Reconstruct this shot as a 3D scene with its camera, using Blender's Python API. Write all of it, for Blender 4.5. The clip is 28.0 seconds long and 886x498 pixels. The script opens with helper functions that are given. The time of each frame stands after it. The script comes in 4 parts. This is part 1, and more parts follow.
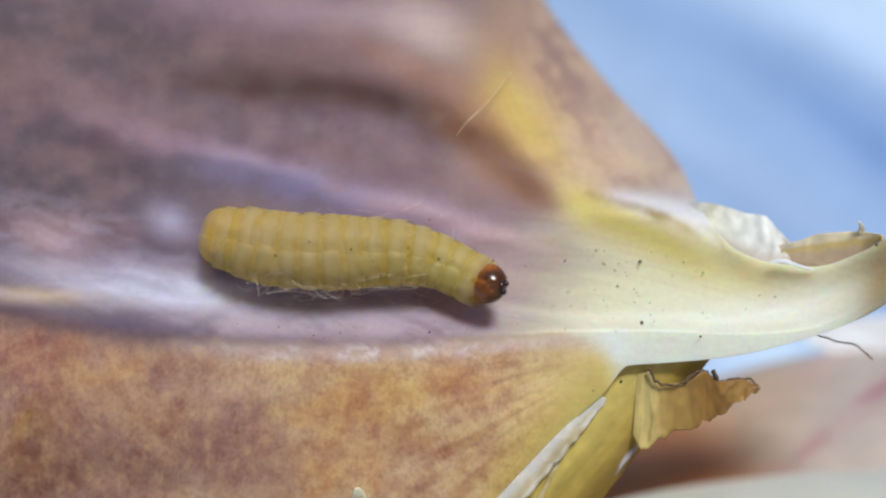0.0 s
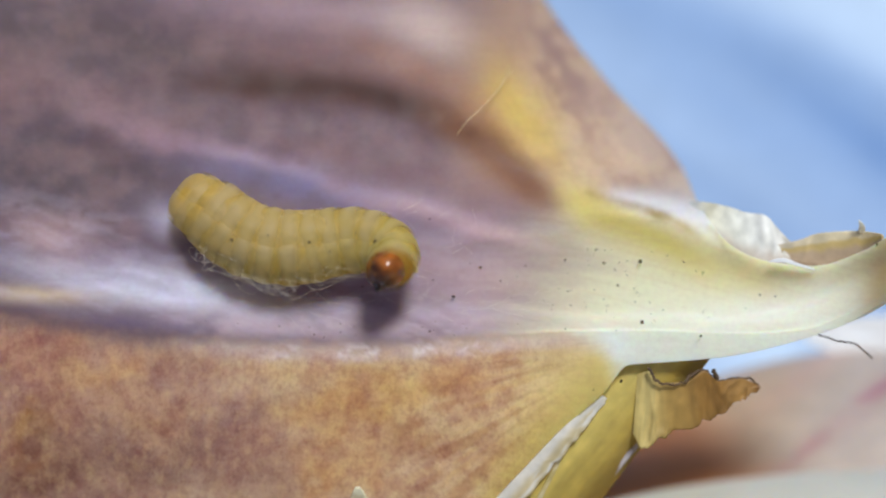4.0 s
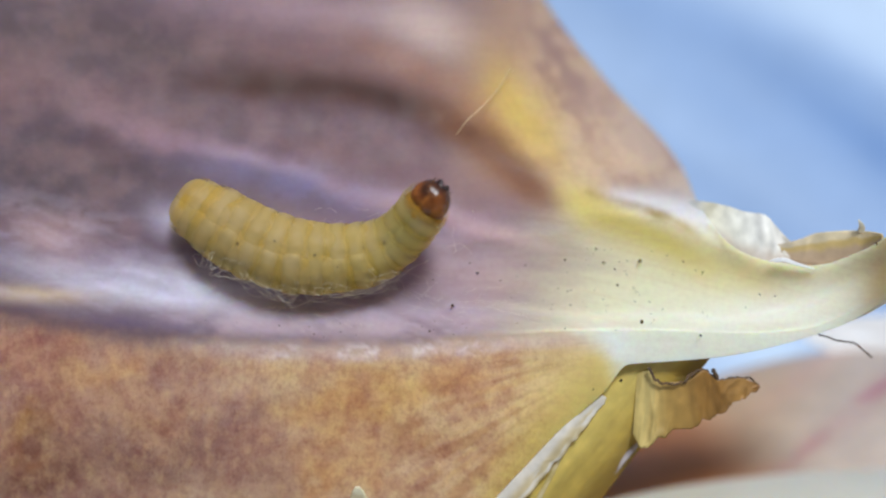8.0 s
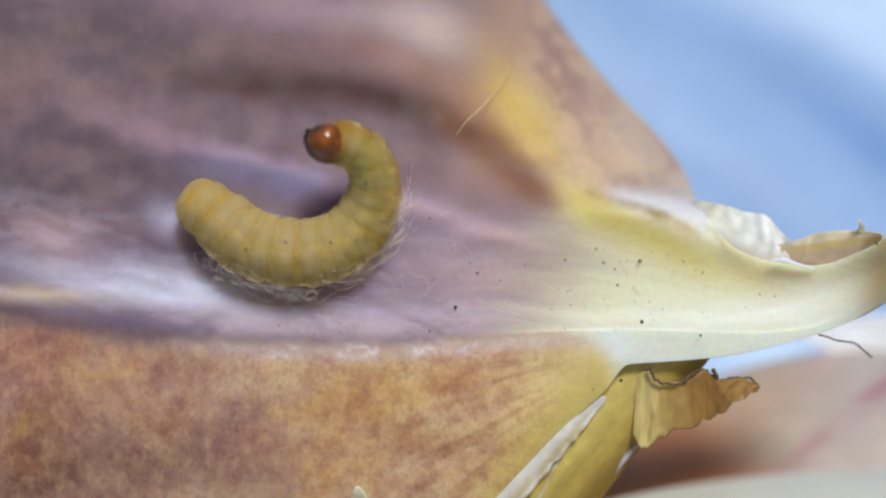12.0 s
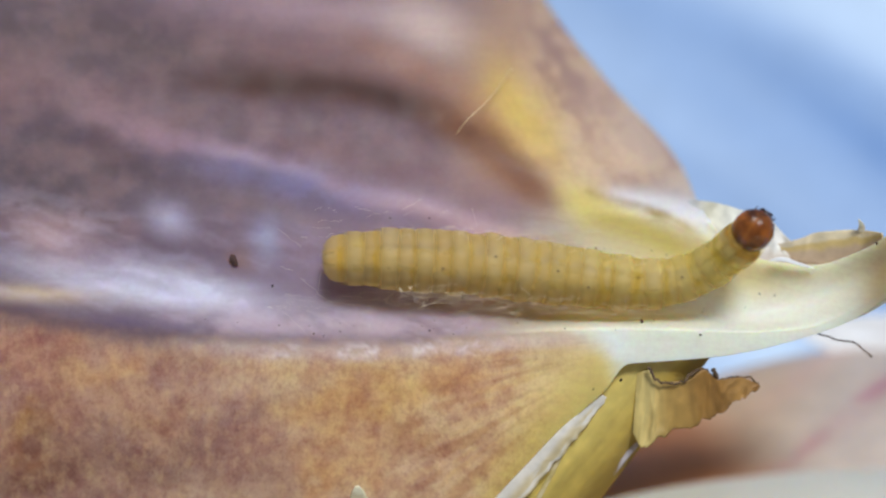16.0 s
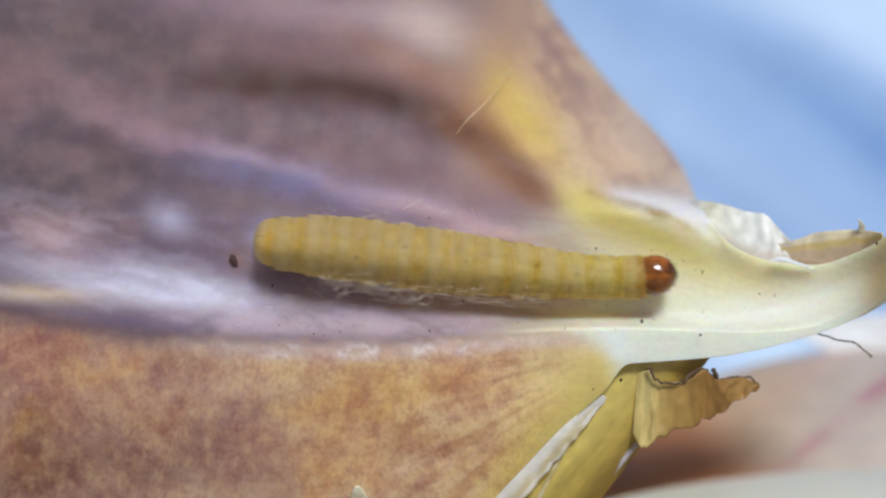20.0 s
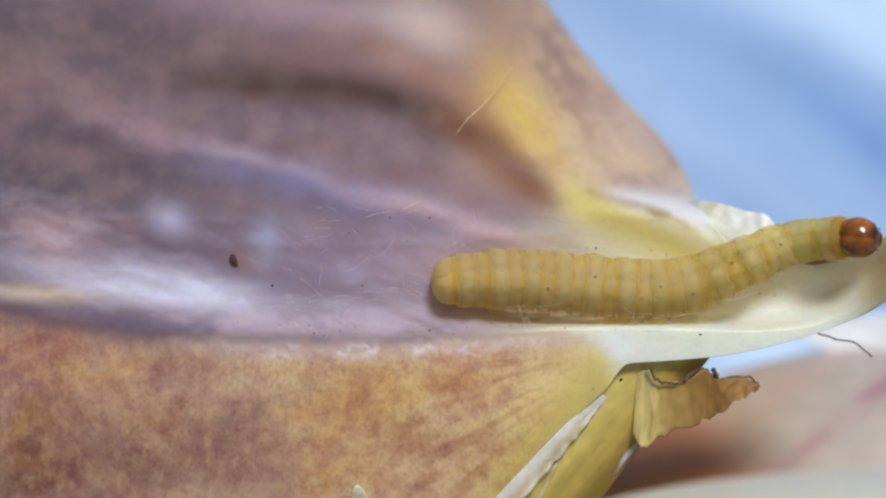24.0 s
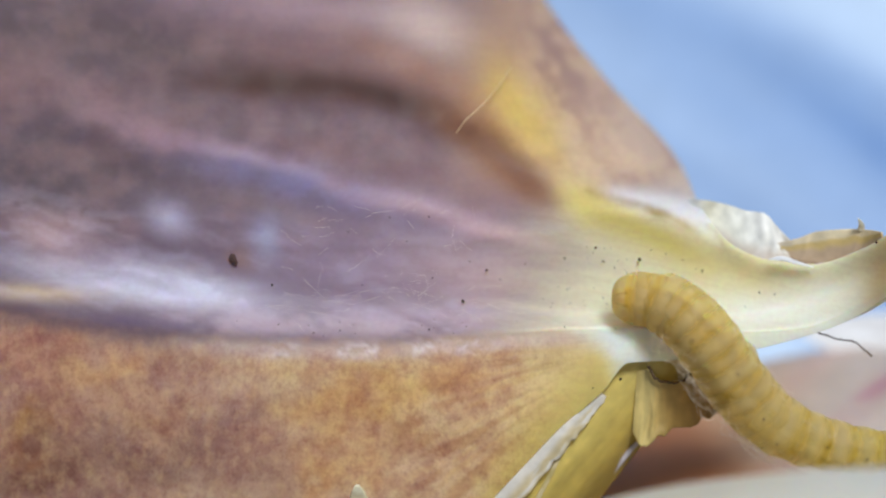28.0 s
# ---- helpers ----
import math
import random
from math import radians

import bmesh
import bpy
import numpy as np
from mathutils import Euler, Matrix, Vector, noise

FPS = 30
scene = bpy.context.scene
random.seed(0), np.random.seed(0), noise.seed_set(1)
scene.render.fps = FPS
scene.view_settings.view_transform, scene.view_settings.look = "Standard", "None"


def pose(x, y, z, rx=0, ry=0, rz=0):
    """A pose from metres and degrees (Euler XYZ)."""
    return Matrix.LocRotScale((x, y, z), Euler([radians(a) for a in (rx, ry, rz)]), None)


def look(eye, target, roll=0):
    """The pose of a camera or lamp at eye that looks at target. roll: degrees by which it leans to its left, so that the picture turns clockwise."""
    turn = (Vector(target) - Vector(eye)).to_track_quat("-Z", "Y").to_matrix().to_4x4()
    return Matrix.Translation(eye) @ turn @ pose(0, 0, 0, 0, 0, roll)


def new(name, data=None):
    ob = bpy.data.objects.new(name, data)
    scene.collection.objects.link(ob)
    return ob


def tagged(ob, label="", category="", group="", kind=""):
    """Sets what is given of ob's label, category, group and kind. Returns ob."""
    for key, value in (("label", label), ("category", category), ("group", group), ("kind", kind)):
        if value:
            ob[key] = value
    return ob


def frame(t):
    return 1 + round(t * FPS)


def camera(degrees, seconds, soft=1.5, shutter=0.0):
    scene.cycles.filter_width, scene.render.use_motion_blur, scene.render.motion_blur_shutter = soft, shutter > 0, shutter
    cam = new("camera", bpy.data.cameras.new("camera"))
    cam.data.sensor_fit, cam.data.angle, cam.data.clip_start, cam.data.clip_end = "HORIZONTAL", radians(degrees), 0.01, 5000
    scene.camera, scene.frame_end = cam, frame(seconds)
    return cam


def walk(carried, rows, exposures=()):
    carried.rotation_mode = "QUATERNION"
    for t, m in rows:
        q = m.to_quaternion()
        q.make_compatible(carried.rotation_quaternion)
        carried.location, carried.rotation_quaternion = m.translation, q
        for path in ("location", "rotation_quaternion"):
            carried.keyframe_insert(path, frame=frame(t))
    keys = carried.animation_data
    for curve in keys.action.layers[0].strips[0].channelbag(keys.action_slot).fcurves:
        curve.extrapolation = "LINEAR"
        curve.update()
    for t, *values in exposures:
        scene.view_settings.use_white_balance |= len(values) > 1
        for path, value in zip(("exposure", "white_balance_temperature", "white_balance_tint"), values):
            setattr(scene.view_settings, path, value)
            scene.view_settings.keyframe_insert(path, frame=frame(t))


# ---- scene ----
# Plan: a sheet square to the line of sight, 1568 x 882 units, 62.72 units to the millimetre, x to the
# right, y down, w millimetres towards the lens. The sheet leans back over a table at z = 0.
MM = 0.001
UNIT = MM / 62.72
DIST = 0.0385
LEAN_DEG = 50.0
_s, _c = math.sin(radians(LEAN_DEG)), math.cos(radians(LEAN_DEG))
RIGHT, UP, OUT = Vector((1, 0, 0)), Vector((0, _s, _c)), Vector((0, -_c, _s))
CENTRE = Vector((0, 0, 0.024))


def at(x, y, w=0.0):
    k = 1.0 - w * MM / DIST
    return CENTRE + RIGHT * ((x - 784) * UNIT * k) + UP * ((441 - y) * UNIT * k) + OUT * (w * MM)


def at_all(x, y, w):
    k = 1.0 - w * MM / DIST
    a, b, c = (x - 784) * UNIT * k, (441 - y) * UNIT * k, w * MM
    return np.stack([a + CENTRE[0], b * UP[1] + c * OUT[1] + CENTRE[1],
                     b * UP[2] + c * OUT[2] + CENTRE[2]], axis=-1)


# ---- camera: a tripod shot with a slight settling of the table ----
cam = camera(36.0, 28.0, soft=2.3, shutter=0.5)
cam.data.dof.use_dof = True
cam.data.dof.focus_distance = DIST - 0.0001
cam.data.dof.aperture_fstop = 30.0
EYE = CENTRE + OUT * DIST


def nudge(dx, dy):
    return look(EYE, at(784 - dx, 441 - dy), 0)


walk(cam, [
    (0.0, nudge(0, 2)), (2.5, nudge(0, 2)), (3.5, nudge(0.5, 1)), (5.5, nudge(0, 0.5)),
    (6.0, nudge(-3, 1.5)), (6.5, nudge(-6, 2.5)), (7.0, nudge(-1, 0.5)), (7.5, nudge(0, 0)),
    (12.5, nudge(0, 0)), (15.0, nudge(0, -1)), (21.5, nudge(0, -1)), (24.0, nudge(0, -1.5)),
    (28.0, nudge(-0.5, -2.5)),
], exposures=[(0.0, 0.09, 5850, 9), (28.0, 0.09, 5850, 9)])

# ---- light: overcast daylight from overhead ----
world = bpy.data.worlds.new("sky")
scene.world = world
world.use_nodes = True
wn = world.node_tree
sky = wn.nodes.new("ShaderNodeTexSky")
sky.sky_type, sky.sun_disc = "NISHITA", False
sky.sun_elevation, sky.sun_rotation = radians(78), radians(10)
sky.air_density, sky.dust_density = 1.0, 2.0
wn.links.new(sky.outputs[0], wn.nodes["Background"].inputs[0])
wn.nodes["Background"].inputs[1].default_value = 0.053
sun = new("sun", bpy.data.lights.new("sun", "SUN"))
sun.data.energy, sun.data.angle, sun.data.color = 2.9, radians(16), (1.0, 0.965, 0.91)
sun.matrix_world = look((0.09, 0.0, 0.5), (0, 0, 0))


# ---- materials ----
def srgb(r, g, b):
    return tuple((v / 255 / 12.92) if v <= 10 else ((v / 255 + 0.055) / 1.055) ** 2.4 for v in (r, g, b))


def material(name, colour=None, rough=0.5, attribute="", grain=0.0, grain_scale=3000.0, stretch=(1, 1, 1),
             bump=0.0, bump_scale=4000.0, sss=0.0, sss_radius=(0.0006, 0.0004, 0.0002), vary=0.0,
             metal=0.0, transmission=0.0, spec=0.5, coarse=0.0, coarse_scale=600.0, alpha=1.0, translucent=0.0):
    m = bpy.data.materials.new(name)
    m.use_nodes = True
    n, k = m.node_tree.nodes, m.node_tree.links
    bsdf = n["Principled BSDF"]
    bsdf.inputs["Roughness"].default_value = rough
    bsdf.inputs["Metallic"].default_value = metal
    bsdf.inputs["Specular IOR Level"].default_value = spec
    bsdf.inputs["Transmission Weight"].default_value = transmission
    bsdf.inputs["Alpha"].default_value = alpha
    if sss:
        bsdf.inputs["Subsurface Weight"].default_value = sss
        bsdf.inputs["Subsurface Radius"].default_value = sss_radius
        bsdf.inputs["Subsurface Scale"].default_value = 1.0
    coord = n.new("ShaderNodeTexCoord")
    mapping = n.new("ShaderNodeMapping")
    mapping.inputs["Scale"].default_value = stretch
    k.new(coord.outputs["Object"], mapping.inputs["Vector"])
    if attribute:
        src = n.new("ShaderNodeAttribute")
        src.attribute_name = attribute
        out = src.outputs["Color"]
    else:
        src = n.new("ShaderNodeRGB")
        src.outputs[0].default_value = (*colour, 1)
        out = src.outputs[0]

    def scaled(out, factor_socket, low, high):
        ramp = n.new("ShaderNodeMapRange")
        ramp.inputs["From Min"].default_value, ramp.inputs["From Max"].default_value = 0.3, 0.7
        ramp.inputs["To Min"].default_value, ramp.inputs["To Max"].default_value = low, high
        k.new(factor_socket, ramp.inputs["Value"])
        mul = n.new("ShaderNodeVectorMath")
        mul.operation = "SCALE"
        k.new(out, mul.inputs[0])
        k.new(ramp.outputs[0], mul.inputs["Scale"])
        return mul.outputs[0]

    if grain:
        t = n.new("ShaderNodeTexNoise")
        t.inputs["Scale"].default_value, t.inputs["Detail"].default_value = grain_scale, 5
        k.new(mapping.outputs[0], t.inputs["Vector"])
        out = scaled(out, t.outputs["Fac"], 1 - grain, 1 + grain)
    if coarse:
        t = n.new("ShaderNodeTexNoise")
        t.inputs["Scale"].default_value, t.inputs["Detail"].default_value = coarse_scale, 4
        k.new(mapping.outputs[0], t.inputs["Vector"])
        out = scaled(out, t.outputs["Fac"], 1 - coarse, 1 + coarse)
    if vary:
        info = n.new("ShaderNodeObjectInfo")
        out = scaled(out, info.outputs["Random"], 1 - vary, 1 + vary)
    k.new(out, bsdf.inputs["Base Color"])
    if bump:
        t = n.new("ShaderNodeTexNoise")
        t.inputs["Scale"].default_value, t.inputs["Detail"].default_value = bump_scale, 4
        k.new(mapping.outputs[0], t.inputs["Vector"])
        b = n.new("ShaderNodeBump")
        b.inputs["Strength"].default_value, b.inputs["Distance"].default_value = bump, 0.0001
        k.new(t.outputs["Fac"], b.inputs["Height"])
        k.new(b.outputs[0], bsdf.inputs["Normal"])
    if translucent:
        tr = n.new("ShaderNodeBsdfTranslucent")
        k.new(out, tr.inputs["Color"])
        mix = n.new("ShaderNodeMixShader")
        mix.inputs[0].default_value = translucent
        k.new(bsdf.outputs[0], mix.inputs[1])
        k.new(tr.outputs[0], mix.inputs[2])
        k.new(mix.outputs[0], n["Material Output"].inputs["Surface"])
    return m


def skin_material():
    """Papery skin: pigment and painted light from the mesh, rust mottle and upright fibres below the fold, fine grain
    all over.
    """
    m = bpy.data.materials.new("dry_bulb_skin")
    m.use_nodes = True
    n, k = m.node_tree.nodes, m.node_tree.links
    bsdf = n["Principled BSDF"]
    bsdf.inputs["Specular IOR Level"].default_value = 0.35
    bsdf.inputs["Subsurface Weight"].default_value = 0.6
    bsdf.inputs["Subsurface Radius"].default_value = (0.0011, 0.0006, 0.0002)
    bsdf.inputs["Subsurface Scale"].default_value = 1.0
    pig, plan = n.new("ShaderNodeAttribute"), n.new("ShaderNodeAttribute")
    pig.attribute_name, plan.attribute_name = "pigment", "plan"

    def noise_at(stretch, scale, detail, rough=0.5, swirl=0.0):
        mp, t = n.new("ShaderNodeMapping"), n.new("ShaderNodeTexNoise")
        mp.inputs["Scale"].default_value = stretch
        t.inputs["Scale"].default_value, t.inputs["Detail"].default_value, t.inputs["Roughness"].default_value = scale, detail, rough
        t.inputs["Distortion"].default_value = swirl
        k.new(plan.outputs["Vector"], mp.inputs["Vector"])
        k.new(mp.outputs[0], t.inputs["Vector"])
        return t.outputs["Fac"]

    def ranged(fac, a0, a1, b0, b1):
        r = n.new("ShaderNodeMapRange")
        for name, v in (("From Min", a0), ("From Max", a1), ("To Min", b0), ("To Max", b1)):
            r.inputs[name].default_value = v
        k.new(fac, r.inputs["Value"])
        return r.outputs[0]

    def math_node(op, x, y):
        q = n.new("ShaderNodeMath")
        q.operation = op
        k.new(x, q.inputs[0])
        k.new(y, q.inputs[1])
        return q.outputs[0]

    def mixed(kind, fac, colour_in, colour):
        q = n.new("ShaderNodeMix")
        q.data_type, q.blend_type = "RGBA", kind
        k.new(fac, q.inputs["Factor"])
        k.new(colour_in, q.inputs["A"])
        q.inputs["B"].default_value = (*colour, 1)
        return q.outputs["Result"]

    low = pig.outputs["Alpha"]
    out = pig.outputs["Color"]
    rust = math_node("MULTIPLY", ranged(noise_at((1, 1.1, 1), 0.55, 10, 0.72), 0.44, 0.60, 0, 1.0), low)
    out = mixed("MULTIPLY", rust, out, (0.80, 0.67, 0.70))
    blotch = math_node("MULTIPLY", ranged(noise_at((1, 0.85, 1), 2.0, 7, 0.66), 0.44, 0.66, 0, 0.95), low)
    out = mixed("MULTIPLY", blotch, out, (0.76, 0.65, 0.68))
    fibre = math_node("MULTIPLY", ranged(noise_at((1, 0.75, 1), 8.5, 4, 0.6), 0.46, 0.70, 0, 0.6), low)
    out = mixed("MULTIPLY", fibre, out, (0.72, 0.60, 0.62))
    pale = math_node("MULTIPLY", ranged(noise_at((1, 0.75, 1), 2.6, 6, 0.62, 0.0), 0.48, 0.74, 0, 0.42), low)
    out = mixed("MIX", pale, out, srgb(218, 182, 128))
    out = mixed("MULTIPLY", ranged(noise_at((0.35, 2.0, 1), 2.2, 6, 0.6), 0.40, 0.70, 0, 0.30), out, (0.84, 0.80, 0.82))
    out = mixed("MULTIPLY", ranged(noise_at((1, 1, 1), 5.5, 6, 0.7), 0.42, 0.66, 0, 0.32), out, (0.82, 0.76, 0.76))
    k.new(out, bsdf.inputs["Base Color"])
    b = n.new("ShaderNodeBump")
    b.inputs["Strength"].default_value, b.inputs["Distance"].default_value = 0.03, 0.00002
    k.new(noise_at((1, 1, 1), 3.5, 6, 0.6), b.inputs["Height"])
    k.new(b.outputs[0], bsdf.inputs["Normal"])
    k.new(ranged(noise_at((1, 1, 1), 1.2, 4), 0.3, 0.7, 0.52, 0.72), bsdf.inputs["Roughness"])
    return m


M_SKIN = skin_material()
M_UNDER = material("inner_skin", rough=0.38, attribute="pigment", grain=0.08, grain_scale=2000, bump=0.2, bump_scale=2500, sss=0.2)
M_MEMBRANE = material("white_membrane", rough=0.35, attribute="pigment", grain=0.1, grain_scale=3000, bump=0.3, translucent=0.35)
M_FLAP = material("tan_flap", rough=0.5, attribute="pigment", grain=0.09, grain_scale=2500, bump=0.25, bump_scale=1800, translucent=0.10)
M_CHAR = material("charred_edge", srgb(92, 72, 50), rough=0.8, grain=0.3, bump=0.5)
M_CLOVE = material("clove_skin", rough=0.45, attribute="pigment", grain=0.08, grain_scale=900, bump=0.15, bump_scale=1200, sss=0.2)
def larva_material(name, thin, cream, share=0.5, inward=0.3):
    """Soft wet skin: colour from the mesh, cream fat showing in patches, part of the light passing through tinted
    amber.
    """
    m = bpy.data.materials.new(name)
    m.use_nodes = True
    n, k = m.node_tree.nodes, m.node_tree.links
    bsdf = n["Principled BSDF"]
    bsdf.inputs["Roughness"].default_value = 0.48
    bsdf.inputs["Specular IOR Level"].default_value = 0.4
    pig, coord, info, shift = (n.new(f"ShaderNode{x}") for x in ("Attribute", "TexCoord", "ObjectInfo", "VectorMath"))
    pig.attribute_name = "pigment"
    shift.operation = "MULTIPLY_ADD"
    shift.inputs[1].default_value = (1.0, 1.0, 1.0)
    k.new(coord.outputs["Object"], shift.inputs[0])
    far = n.new("ShaderNodeVectorMath")
    far.operation = "SCALE"
    far.inputs[0].default_value = (0.31, 0.17, 0.23)
    k.new(info.outputs["Random"], far.inputs["Scale"])
    k.new(far.outputs[0], shift.inputs[2])

    def noise_at(scale, detail):
        t = n.new("ShaderNodeTexNoise")
        t.inputs["Scale"].default_value, t.inputs["Detail"].default_value = scale, detail
        k.new(shift.outputs[0], t.inputs["Vector"])
        return t.outputs["Fac"]

    def ranged(fac, a0, a1, b0, b1):
        r = n.new("ShaderNodeMapRange")
        for key, v in (("From Min", a0), ("From Max", a1), ("To Min", b0), ("To Max", b1)):
            r.inputs[key].default_value = v
        k.new(fac, r.inputs["Value"])
        return r.outputs[0]

    def mixed(fac, a, rgb):
        q = n.new("ShaderNodeMix")
        q.data_type = "RGBA"
        k.new(fac, q.inputs["Factor"])
        k.new(a, q.inputs["A"])
        q.inputs["B"].default_value = (*srgb(*rgb), 1)
        return q.outputs["Result"]

    out = mixed(ranged(noise_at(1300, 4), 0.42, 0.66, 0.0, 0.7), pig.outputs["Color"], cream)
    out = mixed(ranged(noise_at(3600, 3), 0.56, 0.74, 0.0, 0.45), out, (206, 184, 112))
    k.new(out, bsdf.inputs["Base Color"])
    bump = n.new("ShaderNodeBump")
    bump.inputs["Strength"].default_value, bump.inputs["Distance"].default_value = 0.6, 0.00008
    k.new(noise_at(4200, 4), bump.inputs["Height"])
    k.new(bump.outputs[0], bsdf.inputs["Normal"])
    thru, soft = n.new("ShaderNodeBsdfTranslucent"), n.new("ShaderNodeMixShader")
    thru.inputs["Color"].default_value = (0.95, 0.86, 0.48, 1)
    soft.inputs[0].default_value = inward
    k.new(bsdf.outputs[0], soft.inputs[1])
    k.new(thru.outputs[0], soft.inputs[2])
    clear, mix = n.new("ShaderNodeBsdfTransparent"), n.new("ShaderNodeMixShader")
    clear.inputs["Color"].default_value = (*thin, 1)
    k.new(ranged(pig.outputs["Alpha"], 0.0, 1.0, share, 1.0), mix.inputs[0])
    k.new(soft.outputs[0], mix.inputs[1])
    k.new(clear.outputs[0], mix.inputs[2])
    k.new(mix.outputs[0], n["Material Output"].inputs["Surface"])
    return m


M_LARVA = larva_material("larva_skin", (1.0, 0.97, 0.78), (229, 206, 156), 0.44, 0.38)
M_GUT = larva_material("larva_gut", (1.0, 0.84, 0.46), (226, 206, 150), 0.65, 0.5)
M_SHIELD = larva_material("amber_shield", (0.98, 0.78, 0.30), (206, 166, 74), 0.45)
M_HEAD = material("amber_head", rough=0.16, attribute="pigment", grain=0.3, grain_scale=3200, sss=0.25, sss_radius=(0.0005, 0.0002, 0.00005), coarse=0.4, coarse_scale=1700, bump=0.25, bump_scale=2600)
M_MOUTH = material("dark_mouthparts", srgb(46, 24, 16), rough=0.25, grain=0.2)
M_LEG = material("pale_leg", srgb(194, 172, 108), rough=0.4, grain=0.1, sss=0.15)
M_SILK = material("silk", srgb(244, 230, 206), rough=0.3, grain=0.05)
M_PLUG = material("bore_plug", srgb(74, 52, 44), rough=0.8, grain=0.3, grain_scale=6000, bump=0.4)
M_FRASS = material("frass", srgb(58, 44, 32), rough=0.85, grain=0.3, grain_scale=8000, bump=0.5, vary=0.3)


M_CLOTH = material("blue_sheet", rough=0.45, attribute="pigment", grain=0.05, grain_scale=900, coarse=0.06, coarse_scale=160)
M_WHITE = material("white_flake", srgb(238, 238, 236), rough=0.4, grain=0.06, bump=0.3, translucent=0.1)
M_HAIR = material("pale_fibre", srgb(214, 184, 140), rough=0.4, grain=0.1)


# ---- mesh helpers ----
def mesh_object(name, verts, faces, mat, smooth=True, colours=None):
    me = bpy.data.meshes.new(name)
    me.from_pydata([tuple(v) for v in verts], [], faces)
    if len(verts) < 6000:
        bm = bmesh.new()
        bm.from_mesh(me)
        bmesh.ops.recalc_face_normals(bm, faces=bm.faces)
        bm.to_mesh(me)
        bm.free()
    me.materials.append(mat)
    if smooth:
        me.polygons.foreach_set("use_smooth", [True] * len(me.polygons))
    if colours is not None:
        layer = me.attributes.new("pigment", "FLOAT_COLOR", "POINT")
        rgba = np.ones((len(verts), 4), dtype=np.float32)
        rgba[:, :colours.shape[1]] = colours
        layer.data.foreach_set("color", rgba.ravel())
    me.update()
    return new(name, me)


def under(ob, parent, label=""):
    """Hang ob, built in world metres, on its thing."""
    ob.parent = parent
    ob.matrix_parent_inverse = Matrix.Translation(parent.matrix_basis.translation).inverted()
    if label:
        tagged(ob, label)
    return ob


def grid_faces(rows, cols, closed=False):
    f = []
    for i in range(rows - 1):
        for j in range(cols if closed else cols - 1):
            a, b = i * cols + j, i * cols + (j + 1) % cols
            f.append((a, b, b + cols, a + cols))
    return f


def tube_data(points, radius, sides=5, taper=1.0):
    verts, faces = [], []
    n = len(points)
    side = Vector((0.3, 0.5, 0.8)).normalized()
    for i, p in enumerate(points):
        d = (points[min(i + 1, n - 1)] - points[max(i - 1, 0)]).normalized()
        a = d.cross(side).normalized()
        b = d.cross(a)
        r = radius * (1 + (taper - 1) * i / max(n - 1, 1))
        for s in range(sides):
            t = 2 * math.pi * s / sides
            verts.append(p + a * (r * math.cos(t)) + b * (r * math.sin(t)))
    for i in range(n - 1):
        for s in range(sides):
            a, b = i * sides + s, i * sides + (s + 1) % sides
            faces.append((a, b, b + sides, a + sides))
    faces.append(tuple(range(sides))[::-1])
    faces.append(tuple(range((n - 1) * sides, n * sides)))
    return verts, faces


def ellipsoid_data(centre, axes, rows=12, cols=18, shape=None):
    verts = []
    for i in range(rows):
        a = math.pi * i / (rows - 1)
        for j in range(cols):
            b = 2 * math.pi * j / cols
            p = Vector((math.cos(a), math.sin(a) * math.cos(b), math.sin(a) * math.sin(b)))
            if shape:
                p = shape(p)
            verts.append(Vector(centre) + Vector((p[0] * axes[0], p[1] * axes[1], p[2] * axes[2])))
    return verts, grid_faces(rows, cols, True)


def merge(chunks):
    verts, faces = [], []
    for v, f in chunks:
        o = len(verts)
        verts += v
        faces += [tuple(i + o for i in q) for q in f]
    return verts, faces


def curve(xs, ys):
    """A smooth curve through a few stations (monotone cubic)."""
    xs, ys = np.array(xs, float), np.array(ys, float)
    h = np.diff(xs)
    d = np.diff(ys) / h
    m = np.zeros(len(xs))
    m[0], m[-1] = d[0], d[-1]
    for i in range(1, len(xs) - 1):
        m[i] = 0 if d[i - 1] * d[i] <= 0 else 2 * d[i - 1] * d[i] / (d[i - 1] + d[i])

    def f(x):
        x = np.asarray(x, float)
        i = np.clip(np.searchsorted(xs, x) - 1, 0, len(xs) - 2)
        t = (x - xs[i]) / h[i]
        t2, t3 = t * t, t * t * t
        return ((2 * t3 - 3 * t2 + 1) * ys[i] + (t3 - 2 * t2 + t) * h[i] * m[i]
                + (3 * t2 - 2 * t3) * ys[i + 1] + (t3 - t2) * h[i] * m[i + 1])
    return f


def smooth(a, b, x):
    t = np.clip((np.asarray(x, float) - a) / (b - a), 0, 1)
    return t * t * (3 - 2 * t)


TABLE = np.random.RandomState(7).rand(256, 256)


